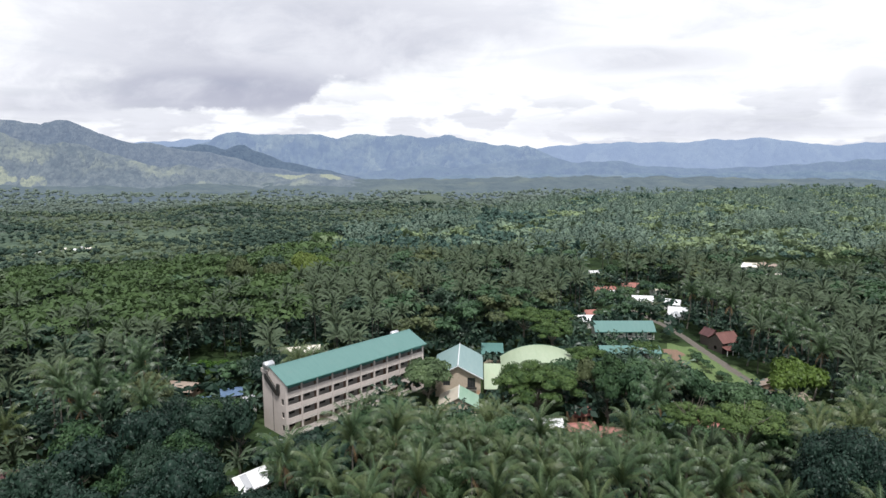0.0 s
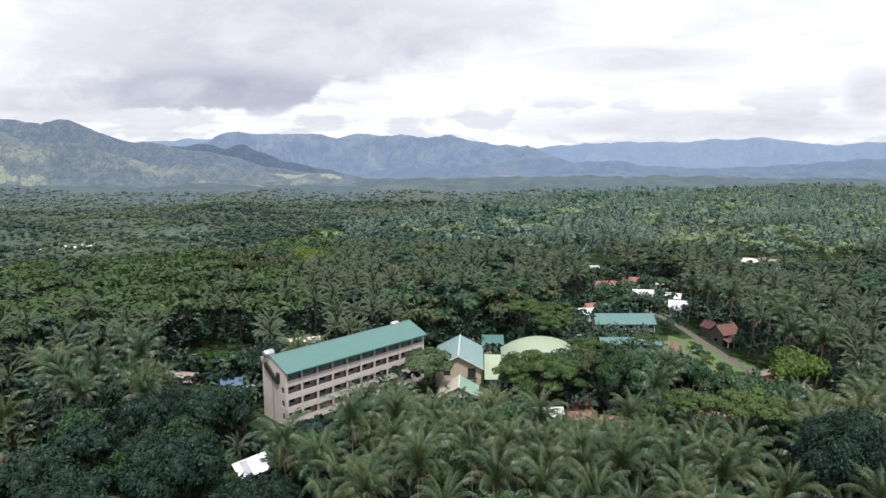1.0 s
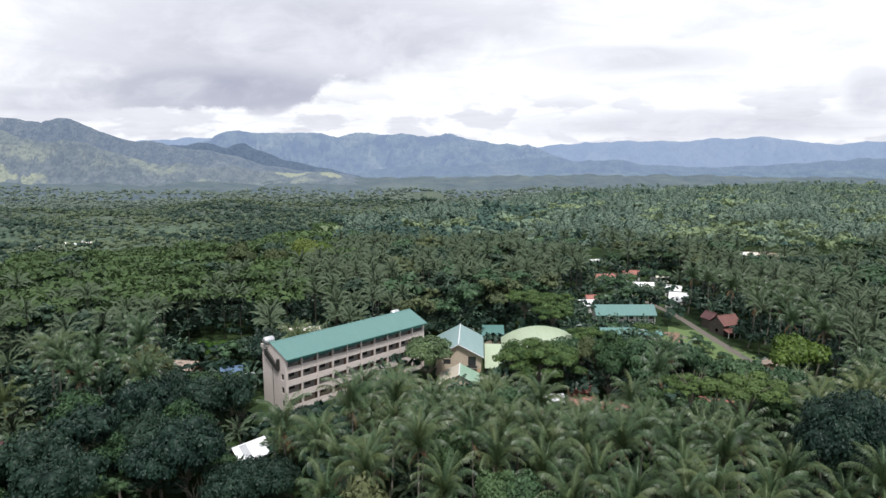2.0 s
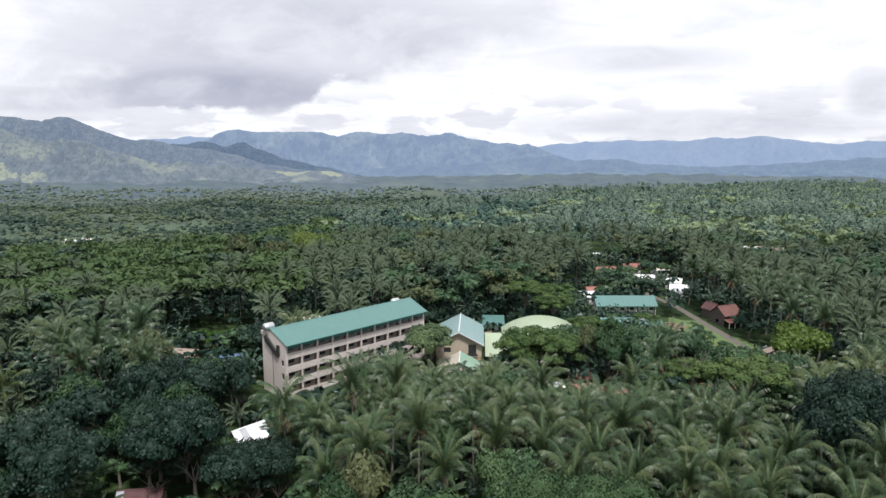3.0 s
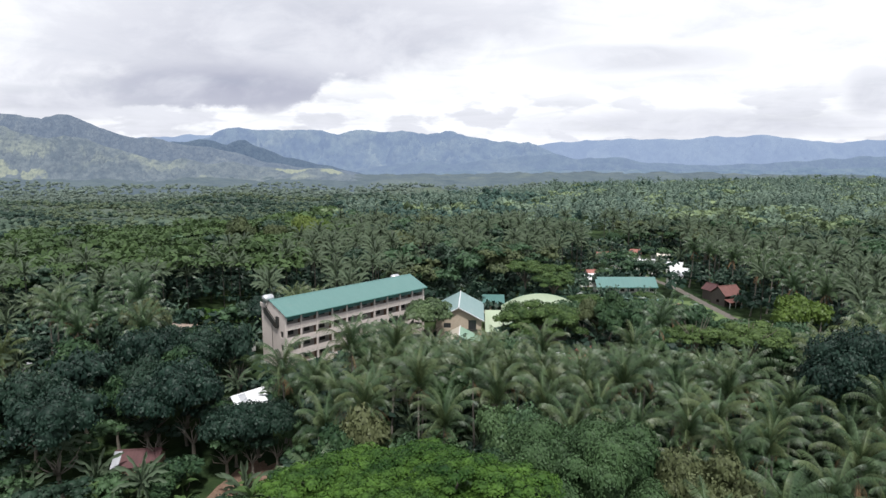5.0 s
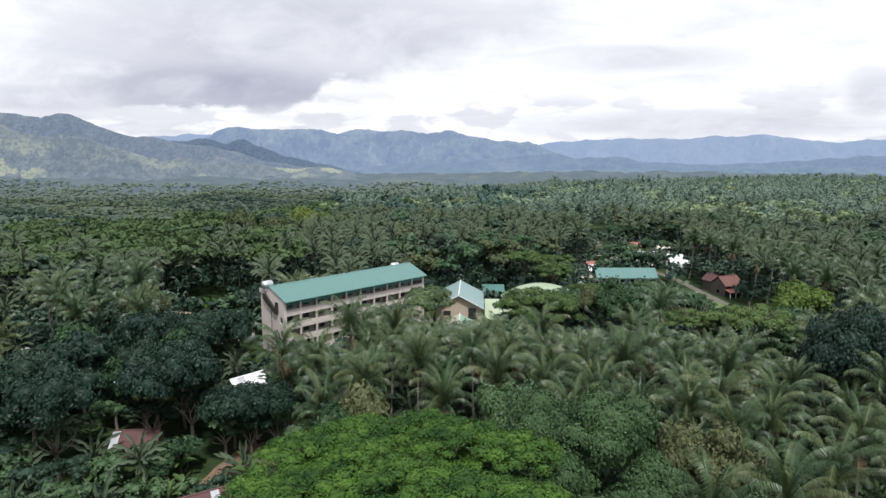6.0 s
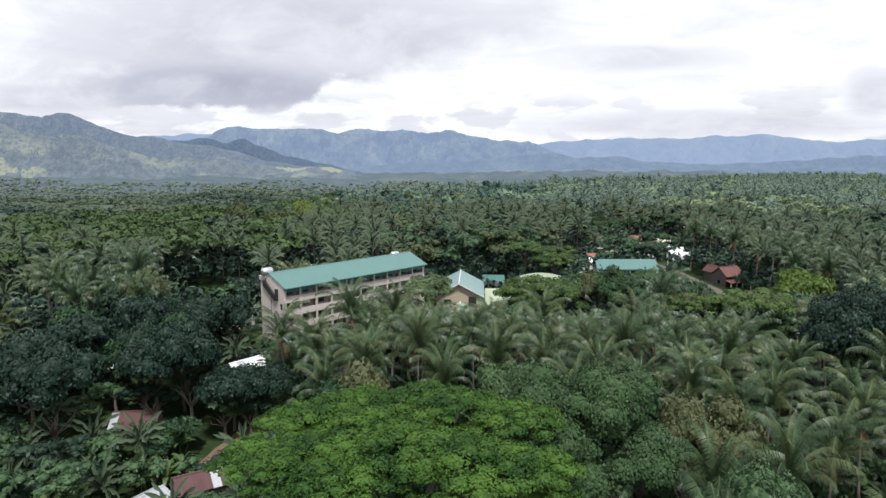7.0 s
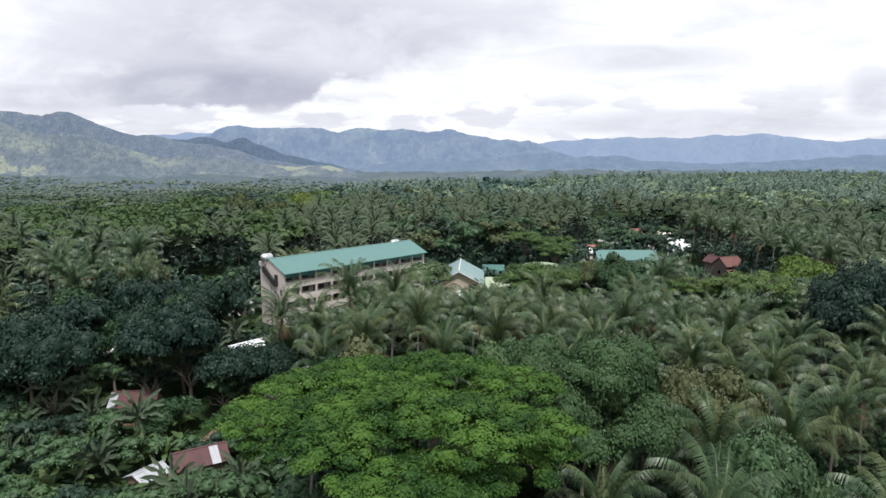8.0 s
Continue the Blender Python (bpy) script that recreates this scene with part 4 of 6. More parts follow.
def make_school():
    """The four-storey school block: open galleries with parapets and columns in front of the classrooms, one long metal roof."""
    ob = thing("school_building", pose(-37.1, 144.4, 4.0, 0, 0, 45.9), "four-storey beige concrete school block with sea-green metal roof", "building")
    bay, bays, rise = 4.6, 10, 3.3
    length = bay * bays
    part("plinth", a_box(0.32, length - 0.32, 0.8, 11.3, -2.5, -0.02), M["concrete"], ob, "grey concrete plinth")
    for s in range(5):
        z = s * rise
        part("floor_slab", a_box(0.36, length - 0.36, 0.98, 11.0, z - 0.18, z, 0.02), M["concrete"], ob)
        if s:
            part("beam", a_box(0.3, length - 0.3, 0.96, 1.26, z - 0.46, z - 0.185, 0.015), M["wall"], ob)
    parapet = mesh_of("parapet", a_box(0.2, bay - 0.2, 1.0, 1.13, 0.004, 1.06, 0.015), M["wall"])
    column = mesh_of("column", a_box(-0.2, 0.2, 0.88, 1.3, -2.5, 4 * rise - 0.1, 0.02), M["wall"])
    for i in range(bays + 1):
        part("column", column, None, ob).location = (min(max(i * bay, 0.42), length - 0.42), 0, 0)
    frame_w = window_mesh(1.7, 1.25, 4)
    door = mesh_of("door", a_box(0, 0.95, 0, 0.06, 0, 2.08, 0.01), M["door"])
    knob = mesh_of("handle", a_box(0.8, 0.87, -0.06, 0.0, 1.0, 1.14, 0.01), M["steel"])
    for s in range(4):
        z = s * rise
        holes = []
        for i in range(bays):
            holes += [rect(i * bay + 0.55, i * bay + 1.5, z + 0.003, z + 2.08), rect(i * bay + 2.2, i * bay + 3.9, z + 0.95, z + 2.2)]
        wall_along(plate(rect(0.36, length - 0.36, z, z + rise - 0.19), holes, 0.15), 3.4, M["inner" if s else "wall_tan"], "classroom_wall", ob, "weathered grey-beige gallery wall, darkened for shade" if s else "tan ground-floor gallery wall")
        for i in range(bays):
            part("parapet", parapet, None, ob).location = (i * bay, 0, z)
            d = part("door", door, None, ob, "brown painted classroom door")
            d.location = (i * bay + 0.55, 3.45, z)
            part("handle", knob, None, d)
            put_window(frame_w, ob, pose(i * bay + 2.2, 3.43, z + 0.95))
        for i in range(2, bays, 2):
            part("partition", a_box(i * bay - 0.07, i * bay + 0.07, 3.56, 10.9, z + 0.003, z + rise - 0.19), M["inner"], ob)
    back = [rect(i * bay + 1.0, i * bay + 3.6, s * rise + 0.95, s * rise + 2.3) for i in range(bays) for s in range(4)]
    wall_along(plate(rect(0.3, length - 0.3, -0.02, 4 * rise), back, 0.18), 11.0, M["wall"], "back_wall", ob)
    # end wall: gallery openings, and a slanting screened stair under the roof
    gaps = [rect(1.75, 2.95, s * rise + 1.05, s * rise + 2.55) for s in range(3)]
    slant = [(9.7, 13.9), (8.9, 14.1), (4.9, 11.3), (4.3, 11.1), (4.3, 12.6), (3.4, 12.6), (3.4, 10.3), (3.7, 9.8), (4.5, 9.6), (9.7, 12.6)]
    shape = [(0.9, -0.02), (11.4, -0.02), (11.4, 14.35), (7.3, 15.85), (0.9, 13.35)]
    near = wall_across(plate(shape, gaps, 0.3), 0.3, M["wall"], "end_wall", ob)
    wall_across(plate(slant, [], 0.45), -0.01, M["dark_metal"], "stair_screen", ob, "dark slanting steel stair screen")
    # dark sheets added in the openings, standing in for the shade inside
    for gap in gaps:
        wall_across(plate(gap, [], 0.03), 0.2, M["dark_metal"], "shade_sheet", near)
    part("drain_pipe", with_material(tri_mesh("drain_pipe", *tube([(-0.09, 6.6, -0.2), (-0.09, 6.6, 10.9)], [0.06, 0.06], 6)), M["dark_metal"]), None, ob)
    wall_across(plate(shape, gaps, 0.3), length, M["wall"], "end_wall", ob)
    part("footing", a_box(0.0, 0.28, 0.9, 11.4, -2.5, -0.03), M["wall"], ob)
    cap = bmesh.new()
    box(cap, -0.3, -0.005, 9.2, 11.5, 13.95, 15.0, 0.02)
    part("upstand", cap, M["wall"], ob, "beige concrete upstand at the roof corner")
    roof = part("roof", gable_roof(bmesh.new(), -0.25, length + 0.45, 0.0, 7.3, 12.0, 13.25, 16.12, 14.3), M["roof_green"], ob, "sea-green ribbed metal roof")
    part("ridge_cap", slab(slab(bmesh.new(), [(-0.28, 6.95, 16.03), (length + 0.48, 6.95, 16.03), (length + 0.48, 7.3, 16.17), (-0.28, 7.3, 16.17)], 0.03),
                           [(-0.28, 7.3, 16.17), (length + 0.48, 7.3, 16.17), (length + 0.48, 7.65, 16.03), (-0.28, 7.65, 16.03)], 0.03), M["roof_green"], roof)
    part("fascia", a_box(-0.25, length + 0.45, -0.05, -0.005, 12.98, 13.2, 0.01), M["trim_green"], roof, "dark green painted fascia board")
    part("gutter", a_box(-0.2, length + 0.4, -0.17, -0.055, 13.06, 13.17, 0.02), M["trim_green"], roof)
    M["eave_teal"] = surface("teal_eave_paint", (0.045, 0.15, 0.14), (0.06, 0.18, 0.165), (0.04, 0.10, 0.095), 0.5, 4.0, 0.5, 0.003)
    for i in range(bays):
        part("eave_board", a_box(i * bay + 0.24, (i + 1) * bay - 0.24, 1.04, 1.10, 11.95, 12.95, 0.01), M["eave_teal"], ob, "teal painted board under the eave")
    bracket = mesh_of("bracket", a_box(-0.05, 0.05, 0.05, 0.9, 12.86, 13.1), M["trim_green"])
    for i in range(bays * 2 + 1):
        part("bracket", bracket, None, roof).location = (min(max(i * bay / 2, 0.1), length), 0, 0)
    FOREST.extend((-37.1 + u * 0.696 - v * 0.718, 144.4 + u * 0.718 + v * 0.696, 6.5) for u in range(-1, 49, 4) for v in (2, 8))
    return ob


def make_tank(m, label):
    """A lying steel water tank with domed ends on a concrete stand."""
    ob = thing("water_tank", m, label, "water tank", "rooftop water tanks")
    x = np.array((-1.25, -1.22, -1.1, -0.9, 0.0, 0.9, 1.1, 1.22, 1.25))
    r = np.array((0.05, 0.35, 0.7, 0.85, 0.87, 0.85, 0.7, 0.35, 0.05))
    part("barrel", with_material(tri_mesh("barrel", *tube(np.stack([x, 0 * x, 0 * x + 1.2], -1), r, 16)), M["steel"]), None, ob)
    for s in (-0.7, 0.7):
        part("cradle", a_box(s - 0.12, s + 0.12, -0.6, 0.6, 0.0, 0.5, 0.02), M["concrete"], ob)
    part("pipe", with_material(tri_mesh("pipe", *tube([(1.05, 0, 2.0), (1.2, 0.2, 2.25), (1.9, 0.9, 2.2), (2.0, 1.0, 0.6)], [0.05] * 4, 6)), M["dark_metal"]), None, ob)
    return ob


def simple_house(x, y, yaw, length, width, eave, ridge, roof, wall, label, storeys=1, base=None, group="", sheets=3, seed=0, category="house", porch=0.0, patched=-1):
    """A small house: gable roof of overlapping sheets, four walls with a door and windows."""
    rng = np.random.default_rng(seed + 900)
    g = float(land(x, y)) - 0.05 if base is None else base
    ob = thing("house", pose(x, y, g, 0, 0, yaw), label, category, group)
    h, top = eave - g, ridge - g
    l, w = length / 2, width / 2
    holes = []
    for s in range(storeys):
        z = s * h / storeys
        holes += [rect(-l * 0.62, -l * 0.62 + 1.1, z + 0.9, z + min(2.0, h / storeys - 0.3)), rect(l * 0.35, l * 0.35 + 1.1, z + 0.9, z + min(2.0, h / storeys - 0.3))]
    holes.append(rect(-0.45, 0.45, 0.02, min(2.0, h - 0.15)))
    front = wall_along(plate(rect(-l + 0.35, l - 0.35, 0, h - 0.05), holes, 0.14), -w + 0.5, M[wall], "wall", ob)
    part("wall", a_box(-l + 0.35, l - 0.35, w - 0.64, w - 0.5, 0, h - 0.05), M[wall], ob)
    peak = [(-w + 0.645, 0), (w - 0.645, 0), (w - 0.645, h - 0.05), (0, top - 0.3), (-w + 0.645, h - 0.05)]
    for s in (-l + 0.49, l - 0.35):
        wall_across(plate(peak, [rect(-0.6, 0.6, 0.9, min(2.0, h - 0.2))], 0.14), s, M[wall], "wall", ob)
    part("door", a_box(-0.43, 0.43, -w + 0.53, -w + 0.58, 0.03, min(1.98, h - 0.17)), M["door"], ob, "brown wooden door")
    for hole in holes[:-1]:
        (x0, z0), (x1, z1) = hole[0], hole[2]
        fr = window_mesh(x1 - x0, max(0.3, z1 - z0), 2)
        put_window(fr, ob, pose(x0, -w + 0.52, z0))
    floor = part("floor", a_box(-l + 0.5, l - 0.5, -w + 0.65, w - 0.65, -0.4, 0.05), M["concrete"], ob)
    n = max(2, sheets)
    for side in (-1, 1):
        for i in range(n):
            x0, x1 = -l + length * i / n, -l + length * (i + 1) / n + 0.06
            lift = 0.02 * (i % 2) + rng.uniform(0, 0.015)
            part("roof_sheet", slab(bmesh.new(), [(x0, side * w, h - 0.05 + lift), (x1, side * w, h - 0.05 + lift), (x1, 0, top + lift), (x0, 0, top + lift)], 0.05), M["roof_dull" if side < 0 and i == patched else roof], ob, "newer grey zinc sheet" if side < 0 and i == patched else "")
    part("ridge_cap", slab(slab(bmesh.new(), [(-l, -0.22, top + 0.0), (l, -0.22, top + 0.0), (l, 0, top + 0.1), (-l, 0, top + 0.1)], 0.03),
                           [(-l, 0, top + 0.1), (l, 0, top + 0.1), (l, 0.22, top + 0.0), (-l, 0.22, top + 0.0)], 0.03), M[roof], ob)
    if porch:
        part("porch_roof", slab(bmesh.new(), [(-l, -w - porch, h * 0.5 + 0.1), (l, -w - porch, h * 0.5 + 0.1), (l, -w + 0.48, h * 0.5 + 0.75), (-l, -w + 0.48, h * 0.5 + 0.75)], 0.06), M[roof], ob)
        for i in range(4):
            px = -l + 0.3 + (length - 0.6) * i / 3
            part("porch_post", a_box(px - 0.09, px + 0.09, -w - porch + 0.15, -w - porch + 0.33, -0.3, h * 0.5 + 0.06), M["wall_white"], ob)
    FOREST.append((x, y, max(length, width) * 0.5 + 2.0))
    return ob


def make_hall():
    """Two-storey gabled hall with a pale aqua roof and tan walls."""
    ob = thing("school_hall", pose(4.1, 170.7, 3.6, 0, 0, -3.1), "tan two-storey hall with a pale aqua gable roof", "building")
    h, top, w, deep = 5.9, 9.5, 6.9, 20.6
    gable = [(-w + 0.5, -0.5), (w - 0.5, -0.5), (w - 0.5, h), (0, top - 0.25), (-w + 0.5, h)]
    wall_along(plate(gable, [rect(2.7, 4.9, 2.9, 5.7), rect(5.35, 6.2, 0.0, 2.1), rect(-4.2, -2.2, 3.4, 4.8)], 0.2), 0.5, M["wall_tan"], "front_wall", ob)
    wall_along(plate(gable, [], 0.2), deep - 0.7, M["wall_tan"], "back_wall", ob)
    side = [rect(2.0 + 3.6 * i, 4.2 + 3.6 * i, 3.4, 4.8) for i in range(5)]
    for x in (-w + 0.7, w - 0.5):
        me = plate(rect(0.7, deep - 0.7, -0.5, h), side, 0.2)
        wall_across(me, x, M["wall_tan"], "side_wall", ob)
    part("upper_floor", a_box(-w + 0.72, w - 0.72, 0.72, deep - 0.72, 2.55, 2.75), M["concrete"], ob)
    put_window(window_mesh(2.2, 2.8, 3), ob, pose(2.7, 0.56, 2.9), "dark tall window")
    put_window(window_mesh(2.0, 1.4, 3), ob, pose(-4.2, 0.56, 3.4))
    part("door", a_box(5.35, 6.2, 0.56, 0.62, 0.0, 2.1), M["wall_peach"], ob, "orange-brown door")
    part("balcony", a_box(2.3, 5.3, -0.55, 0.49, 2.5, 2.7, 0.02), M["concrete"], ob)
    part("balcony_rail", a_box(2.3, 5.3, -0.55, -0.48, 2.7, 3.4, 0.01), M["dark_metal"], ob)
    for s in (-1, 1):
        part("roof", slab(bmesh.new(), [(0, -0.4, top), (0, deep, top), (s * w * 1.03, deep, h - 0.1), (s * w * 1.03, -0.4, h - 0.1)][::s], 0.1), M["roof_aqua"], ob, "pale aqua ribbed metal roof")
    part("ridge_cap", with_material(tri_mesh("ridge_cap", *tube([(0, -0.42, top + 0.02), (0, deep + 0.02, top + 0.02)], [0.16, 0.16], 6)), M["roof_zinc"]), None, ob, "pale ridge capping")
    for s in (-1, 1):
        part("barge_board", slab(bmesh.new(), [(0, -0.48, top + 0.03), (0, -0.41, top + 0.03), (s * w * 1.03, -0.41, h - 0.07), (s * w * 1.03, -0.48, h - 0.07)][::s], 0.26), M["roof_zinc"], ob)
    FOREST.extend((4.5, y, 8.0) for y in (168, 176, 184, 192))
    return ob


def make_low_roof():
    """The low mint-roofed annexe in front of the hall."""
    ob = thing("annexe", pose(3.9, 157.2, 3.5, 0, 0, -3.1), "low annexe with a faded mint gable roof", "building")
    w, deep, h, top = 5.4, 9.4, 2.7, 5.4
    gable = [(-w + 0.5, -0.4), (w - 0.5, -0.4), (w - 0.5, h), (0, top - 0.25), (-w + 0.5, h)]
    wall_along(plate(gable, [rect(-2.8, -1.2, 0.9, 2.1), rect(1.2, 2.8, 0.9, 2.1)], 0.18), 0.5, M["wall_tan"], "front_wall", ob)
    wall_along(plate(gable, [], 0.18), deep - 0.7, M["wall_tan"], "back_wall", ob)
    for x in (-w + 0.68, w - 0.5):
        wall_across(plate(rect(0.69, deep - 0.71, -0.4, h), [rect(2.5, 4.2, 0.9, 2.1), rect(5.4, 7.1, 0.9, 2.1)], 0.18), x, M["wall_tan"], "side_wall", ob)
    for x in (-2.8, 1.2):
        put_window(window_mesh(1.6, 1.2, 2), ob, pose(x, 0.55, 0.9))
    part("floor", a_box(-w + 0.7, w - 0.7, 0.7, deep - 0.72, -0.4, 0.05), M["concrete"], ob)
    for s in (-1, 1):
        part("roof", slab(bmesh.new(), [(0, 0, top), (0, deep, top), (s * w, deep, h - 0.1), (s * w, 0, h - 0.1)][::s], 0.08), M["roof_mint"] if s > 0 else M["roof_faded"], ob, "faded mint-green ribbed roof" if s > 0 else "sun-bleached beige ribbed roof")
    part("ridge_cap", with_material(tri_mesh("ridge_cap", *tube([(0, -0.02, top + 0.02), (0, deep, top + 0.02)], [0.14, 0.14], 6)), M["roof_zinc"]), None, ob)
    FOREST.extend((3.8, y, 7.0) for y in (158, 164))
    return ob


def make_link():
    """The sloping pale green roof between hall and gymnasium, and the flat-roofed block behind it."""
    ob = thing("covered_walk", pose(14.2, 173.0, 3.6, 0, 0, -3.0), "covered walk with a pale green sheet roof", "shelter")
    part("roof", slab(bmesh.new(), [(-2.5, 0, 1.6), (2.6, 0, 1.6), (2.6, 13, 4.8), (-2.5, 13, 4.8)], 0.08), M["roof_pale"], ob)
    for x in (-2.2, 2.3):
        for y, z in ((0.4, 1.6), (6.4, 3.1), (12.4, 4.5)):
            part("post", a_box(x - 0.07, x + 0.07, y - 0.07, y + 0.07, -0.3, z), M["dark_metal"], ob)
    blk = thing("office_block", pose(12.6, 200.0, 3.8, 0, 0, -3.0), "small office block with a sea-green lean-to roof", "building")
    holes = [rect(0.9 + 1.9 * i, 2.2 + 1.9 * i, 0.9, 2.4) for i in range(3)]
    wall_along(plate(rect(0.2, 6.8, -0.4, 3.0), holes, 0.18), 0.4, M["wall_tan"], "front_wall", blk)
    for i in range(3):
        put_window(window_mesh(1.3, 1.5, 2), blk, pose(0.9 + 1.9 * i, 0.46, 0.9))
    for x in (0.2, 6.62):
        part("side_wall", a_box(x, x + 0.18, 0.585, 6.4, -0.4, 3.0), M["wall_tan"], blk)
    part("back_wall", a_box(0.2, 6.8, 6.405, 6.6, -0.4, 4.2), M["wall_tan"], blk)
    part("roof", slab(bmesh.new(), [(-0.2, -0.3, 3.1), (7.2, -0.3, 3.1), (7.2, 7.0, 4.7), (-0.2, 7.0, 4.7)], 0.1), M["roof_green"], blk)
    part("fascia", a_box(-0.2, 7.2, -0.36, -0.305, 2.8, 3.1), M["trim_green"], blk)
    FOREST.extend(((14, 176, 5.0), (14, 183, 5.0), (16, 203, 6.0)))


def make_gym():
    """Covered court: a barrel roof of pale green sheets on steel columns, open at the sides."""
    ob = thing("gymnasium", pose(29.3, 170.5, 3.6, 0, 0, -3.0), "covered court with a pale green barrel roof", "building")
    half, rise, spring, deep = 12.4, 4.1, 3.7, 25.0
    rad = (half ** 2 + rise ** 2) / (2 * rise)
    def arc(x):
        return spring + rise - rad + math.sqrt(max(0.0, rad * rad - x * x))
    sheets = 16
    xs = [-half + 2 * half * i / sheets for i in range(sheets + 1)]
    for i in range(sheets):
        a, b = xs[i], xs[i + 1]
        part("roof_sheet", slab(bmesh.new(), [(a, 0, arc(a)), (b, 0, arc(b)), (b, deep, arc(b)), (a, deep, arc(a))], 0.08), M["roof_pale"], ob)
    for y in (-0.06, deep + 0.01):
        verge = bmesh.new()
        for i in range(sheets):
            a, b = xs[i], xs[i + 1]
            slab(verge, [(a, y, arc(a) + 0.06), (b, y, arc(b) + 0.06), (b, y + 0.05, arc(b) + 0.06), (a, y + 0.05, arc(a) + 0.06)], 0.45)
        part("verge_board", verge, M["trim_green"], ob, "dark green verge board")
    for j in range(6):
        y = 0.6 + (deep - 1.2) * j / 5
        truss = tube([(x, y, arc(x) - 0.35) for x in xs[::2]], [0.09] * len(xs[::2]), 5)
        part("truss", with_material(tri_mesh("truss", *truss), M["dark_metal"]), None, ob)
        for s in (-1, 1):
            part("column", a_box(s * (half - 0.4) - 0.2, s * (half - 0.4) + 0.2, y - 0.2, y + 0.2, -0.3, spring + 0.2, 0.02), M["concrete"], ob)
    part("court_floor", a_box(-half + 0.8, half - 0.8, 0.3, deep - 0.3, -0.35, 0.08), M["concrete"], ob)
    FOREST.extend((x, y, 7.5) for x in (21, 29, 38) for y in (176, 183, 190))
    return ob


def make_block(x, y, base, yaw, length, deep, eave, ridge, label, bays):
    """A one-storey classroom row with a veranda under a green roof."""
    ob = thing("classroom_row", pose(x, y, base, 0, 0, yaw), label, "building")
    h, top = eave - base, ridge - base
    step = length / bays
    holes = []
    for i in range(bays):
        holes += [rect(i * step + 0.4, i * step + 1.3, 0.02, 2.05), rect(i * step + 1.7, i * step + step - 0.35, 0.9, 2.05)]
    wall_along(plate(rect(0.3, length - 0.3, -0.3, h + 0.35), holes, 0.18), 2.3, M["wall_white"], "front_wall", ob)
    fr = window_mesh(step - 2.05, 1.15, 3)
    for i in range(bays):
        put_window(fr, ob, pose(i * step + 1.7, 2.36, 0.9))
        part("door", a_box(i * step + 0.41, i * step + 1.29, 2.36, 2.42, 0.03, 2.04), M["trim_green"], ob, "green painted door")
    for xx in (0.3, length - 0.48):
        part("end_wall", a_box(xx, xx + 0.18, 2.485, deep - 0.4, -0.3, h + 0.3), M["wall_white"], ob)
    part("back_wall", a_box(0.3, length - 0.3, deep - 0.395, deep - 0.2, -0.3, h + 0.3), M["wall_white"], ob)
    part("floor", a_box(0.1, length - 0.1, 0.2, deep - 0.41, -0.4, 0.015), M["concrete"], ob)
    for i in range(bays + 1):
        px = min(max(i * step, 0.25), length - 0.25)
        part("post", a_box(px - 0.1, px + 0.1, 0.35, 0.55, -0.3, h - 0.02), M["wall_white"], ob)
    part("roof", gable_roof(bmesh.new(), -0.4, length + 0.4, -0.2, deep * 0.52, deep + 0.3, h, top, h + 0.2, 0.08), M["roof_green"], ob, "sea-green ribbed metal roof")
    part("fascia", a_box(-0.4, length + 0.4, -0.26, -0.21, h - 0.28, h - 0.03), M["trim_green"], ob)
    c, s = math.cos(radians(yaw)), math.sin(radians(yaw))
    FOREST.extend((x + u * c - 4 * s, y + u * s + 4 * c, 6.0) for u in np.arange(0, length + 1, 4))
    return ob


def drape(name, centre, width, material, label, category, lift=0.06, ragged=0.5, seed=3):
    """A strip laid on the ground along a line: road, path."""
    rng = np.random.default_rng(seed)
    pts = np.array(centre, float)
    d = np.concatenate([[0], np.cumsum(np.hypot(*np.diff(pts, axis=0).T))])
    s = np.arange(0, d[-1], 1.5)
    x, y = np.interp(s, d, pts[:, 0]), np.interp(s, d, pts[:, 1])
    tx, ty = np.gradient(x), np.gradient(y)
    n = np.hypot(tx, ty)
    verts, tris = [], []
    for i in range(len(s)):
        for k in range(4):
            o = (k / 3 - 0.5) * (width + rng.uniform(-ragged, ragged) * (k in (0, 3)))
            px, py = x[i] - ty[i] / n[i] * o, y[i] + tx[i] / n[i] * o
            verts.append((px, py, float(land(px, py)) + lift + (0.05 if k in (1, 2) else 0)))
        if i:
            for k in range(3):
                a = (i - 1) * 4 + k
                tris += [(a, a + 1, a + 5), (a, a + 5, a + 4)]
    return tagged(new(name, with_material(tri_mesh(name, verts, tris), M[material])), label, category, kind="structure")


def meadow(name, x, y, rx, ry, yaw, material, label, lift=0.03, seed=1):
    """A ragged patch of open ground."""
    rng = np.random.default_rng(seed)
    a = np.linspace(0, 2 * np.pi, 48, endpoint=False)
    edge = 1 + 0.16 * waves(np.cos(a) * 1.3, np.sin(a) * 1.3, seed, 4)
    c, s = math.cos(radians(yaw)), math.sin(radians(yaw))
    verts = [(x, y, float(land(x, y)) + lift + 0.08)]
    for k in (0.5, 1.0):
        for t, e in zip(a, edge):
            u, v = rx * k * e * math.cos(t), ry * k * e * math.sin(t)
            px, py = x + u * c - v * s, y + u * s + v * c
            verts.append((px, py, float(land(px, py)) + lift + (0.05 if k < 1 else -0.03)))
    tris = []
    for i in range(48):
        j = (i + 1) % 48
        tris += [(0, 1 + i, 1 + j), (1 + i, 49 + i, 49 + j), (1 + i, 49 + j, 1 + j)]
    return tagged(new(name, with_material(tri_mesh(name, verts, tris), M[material])), label, "ground", kind="structure")


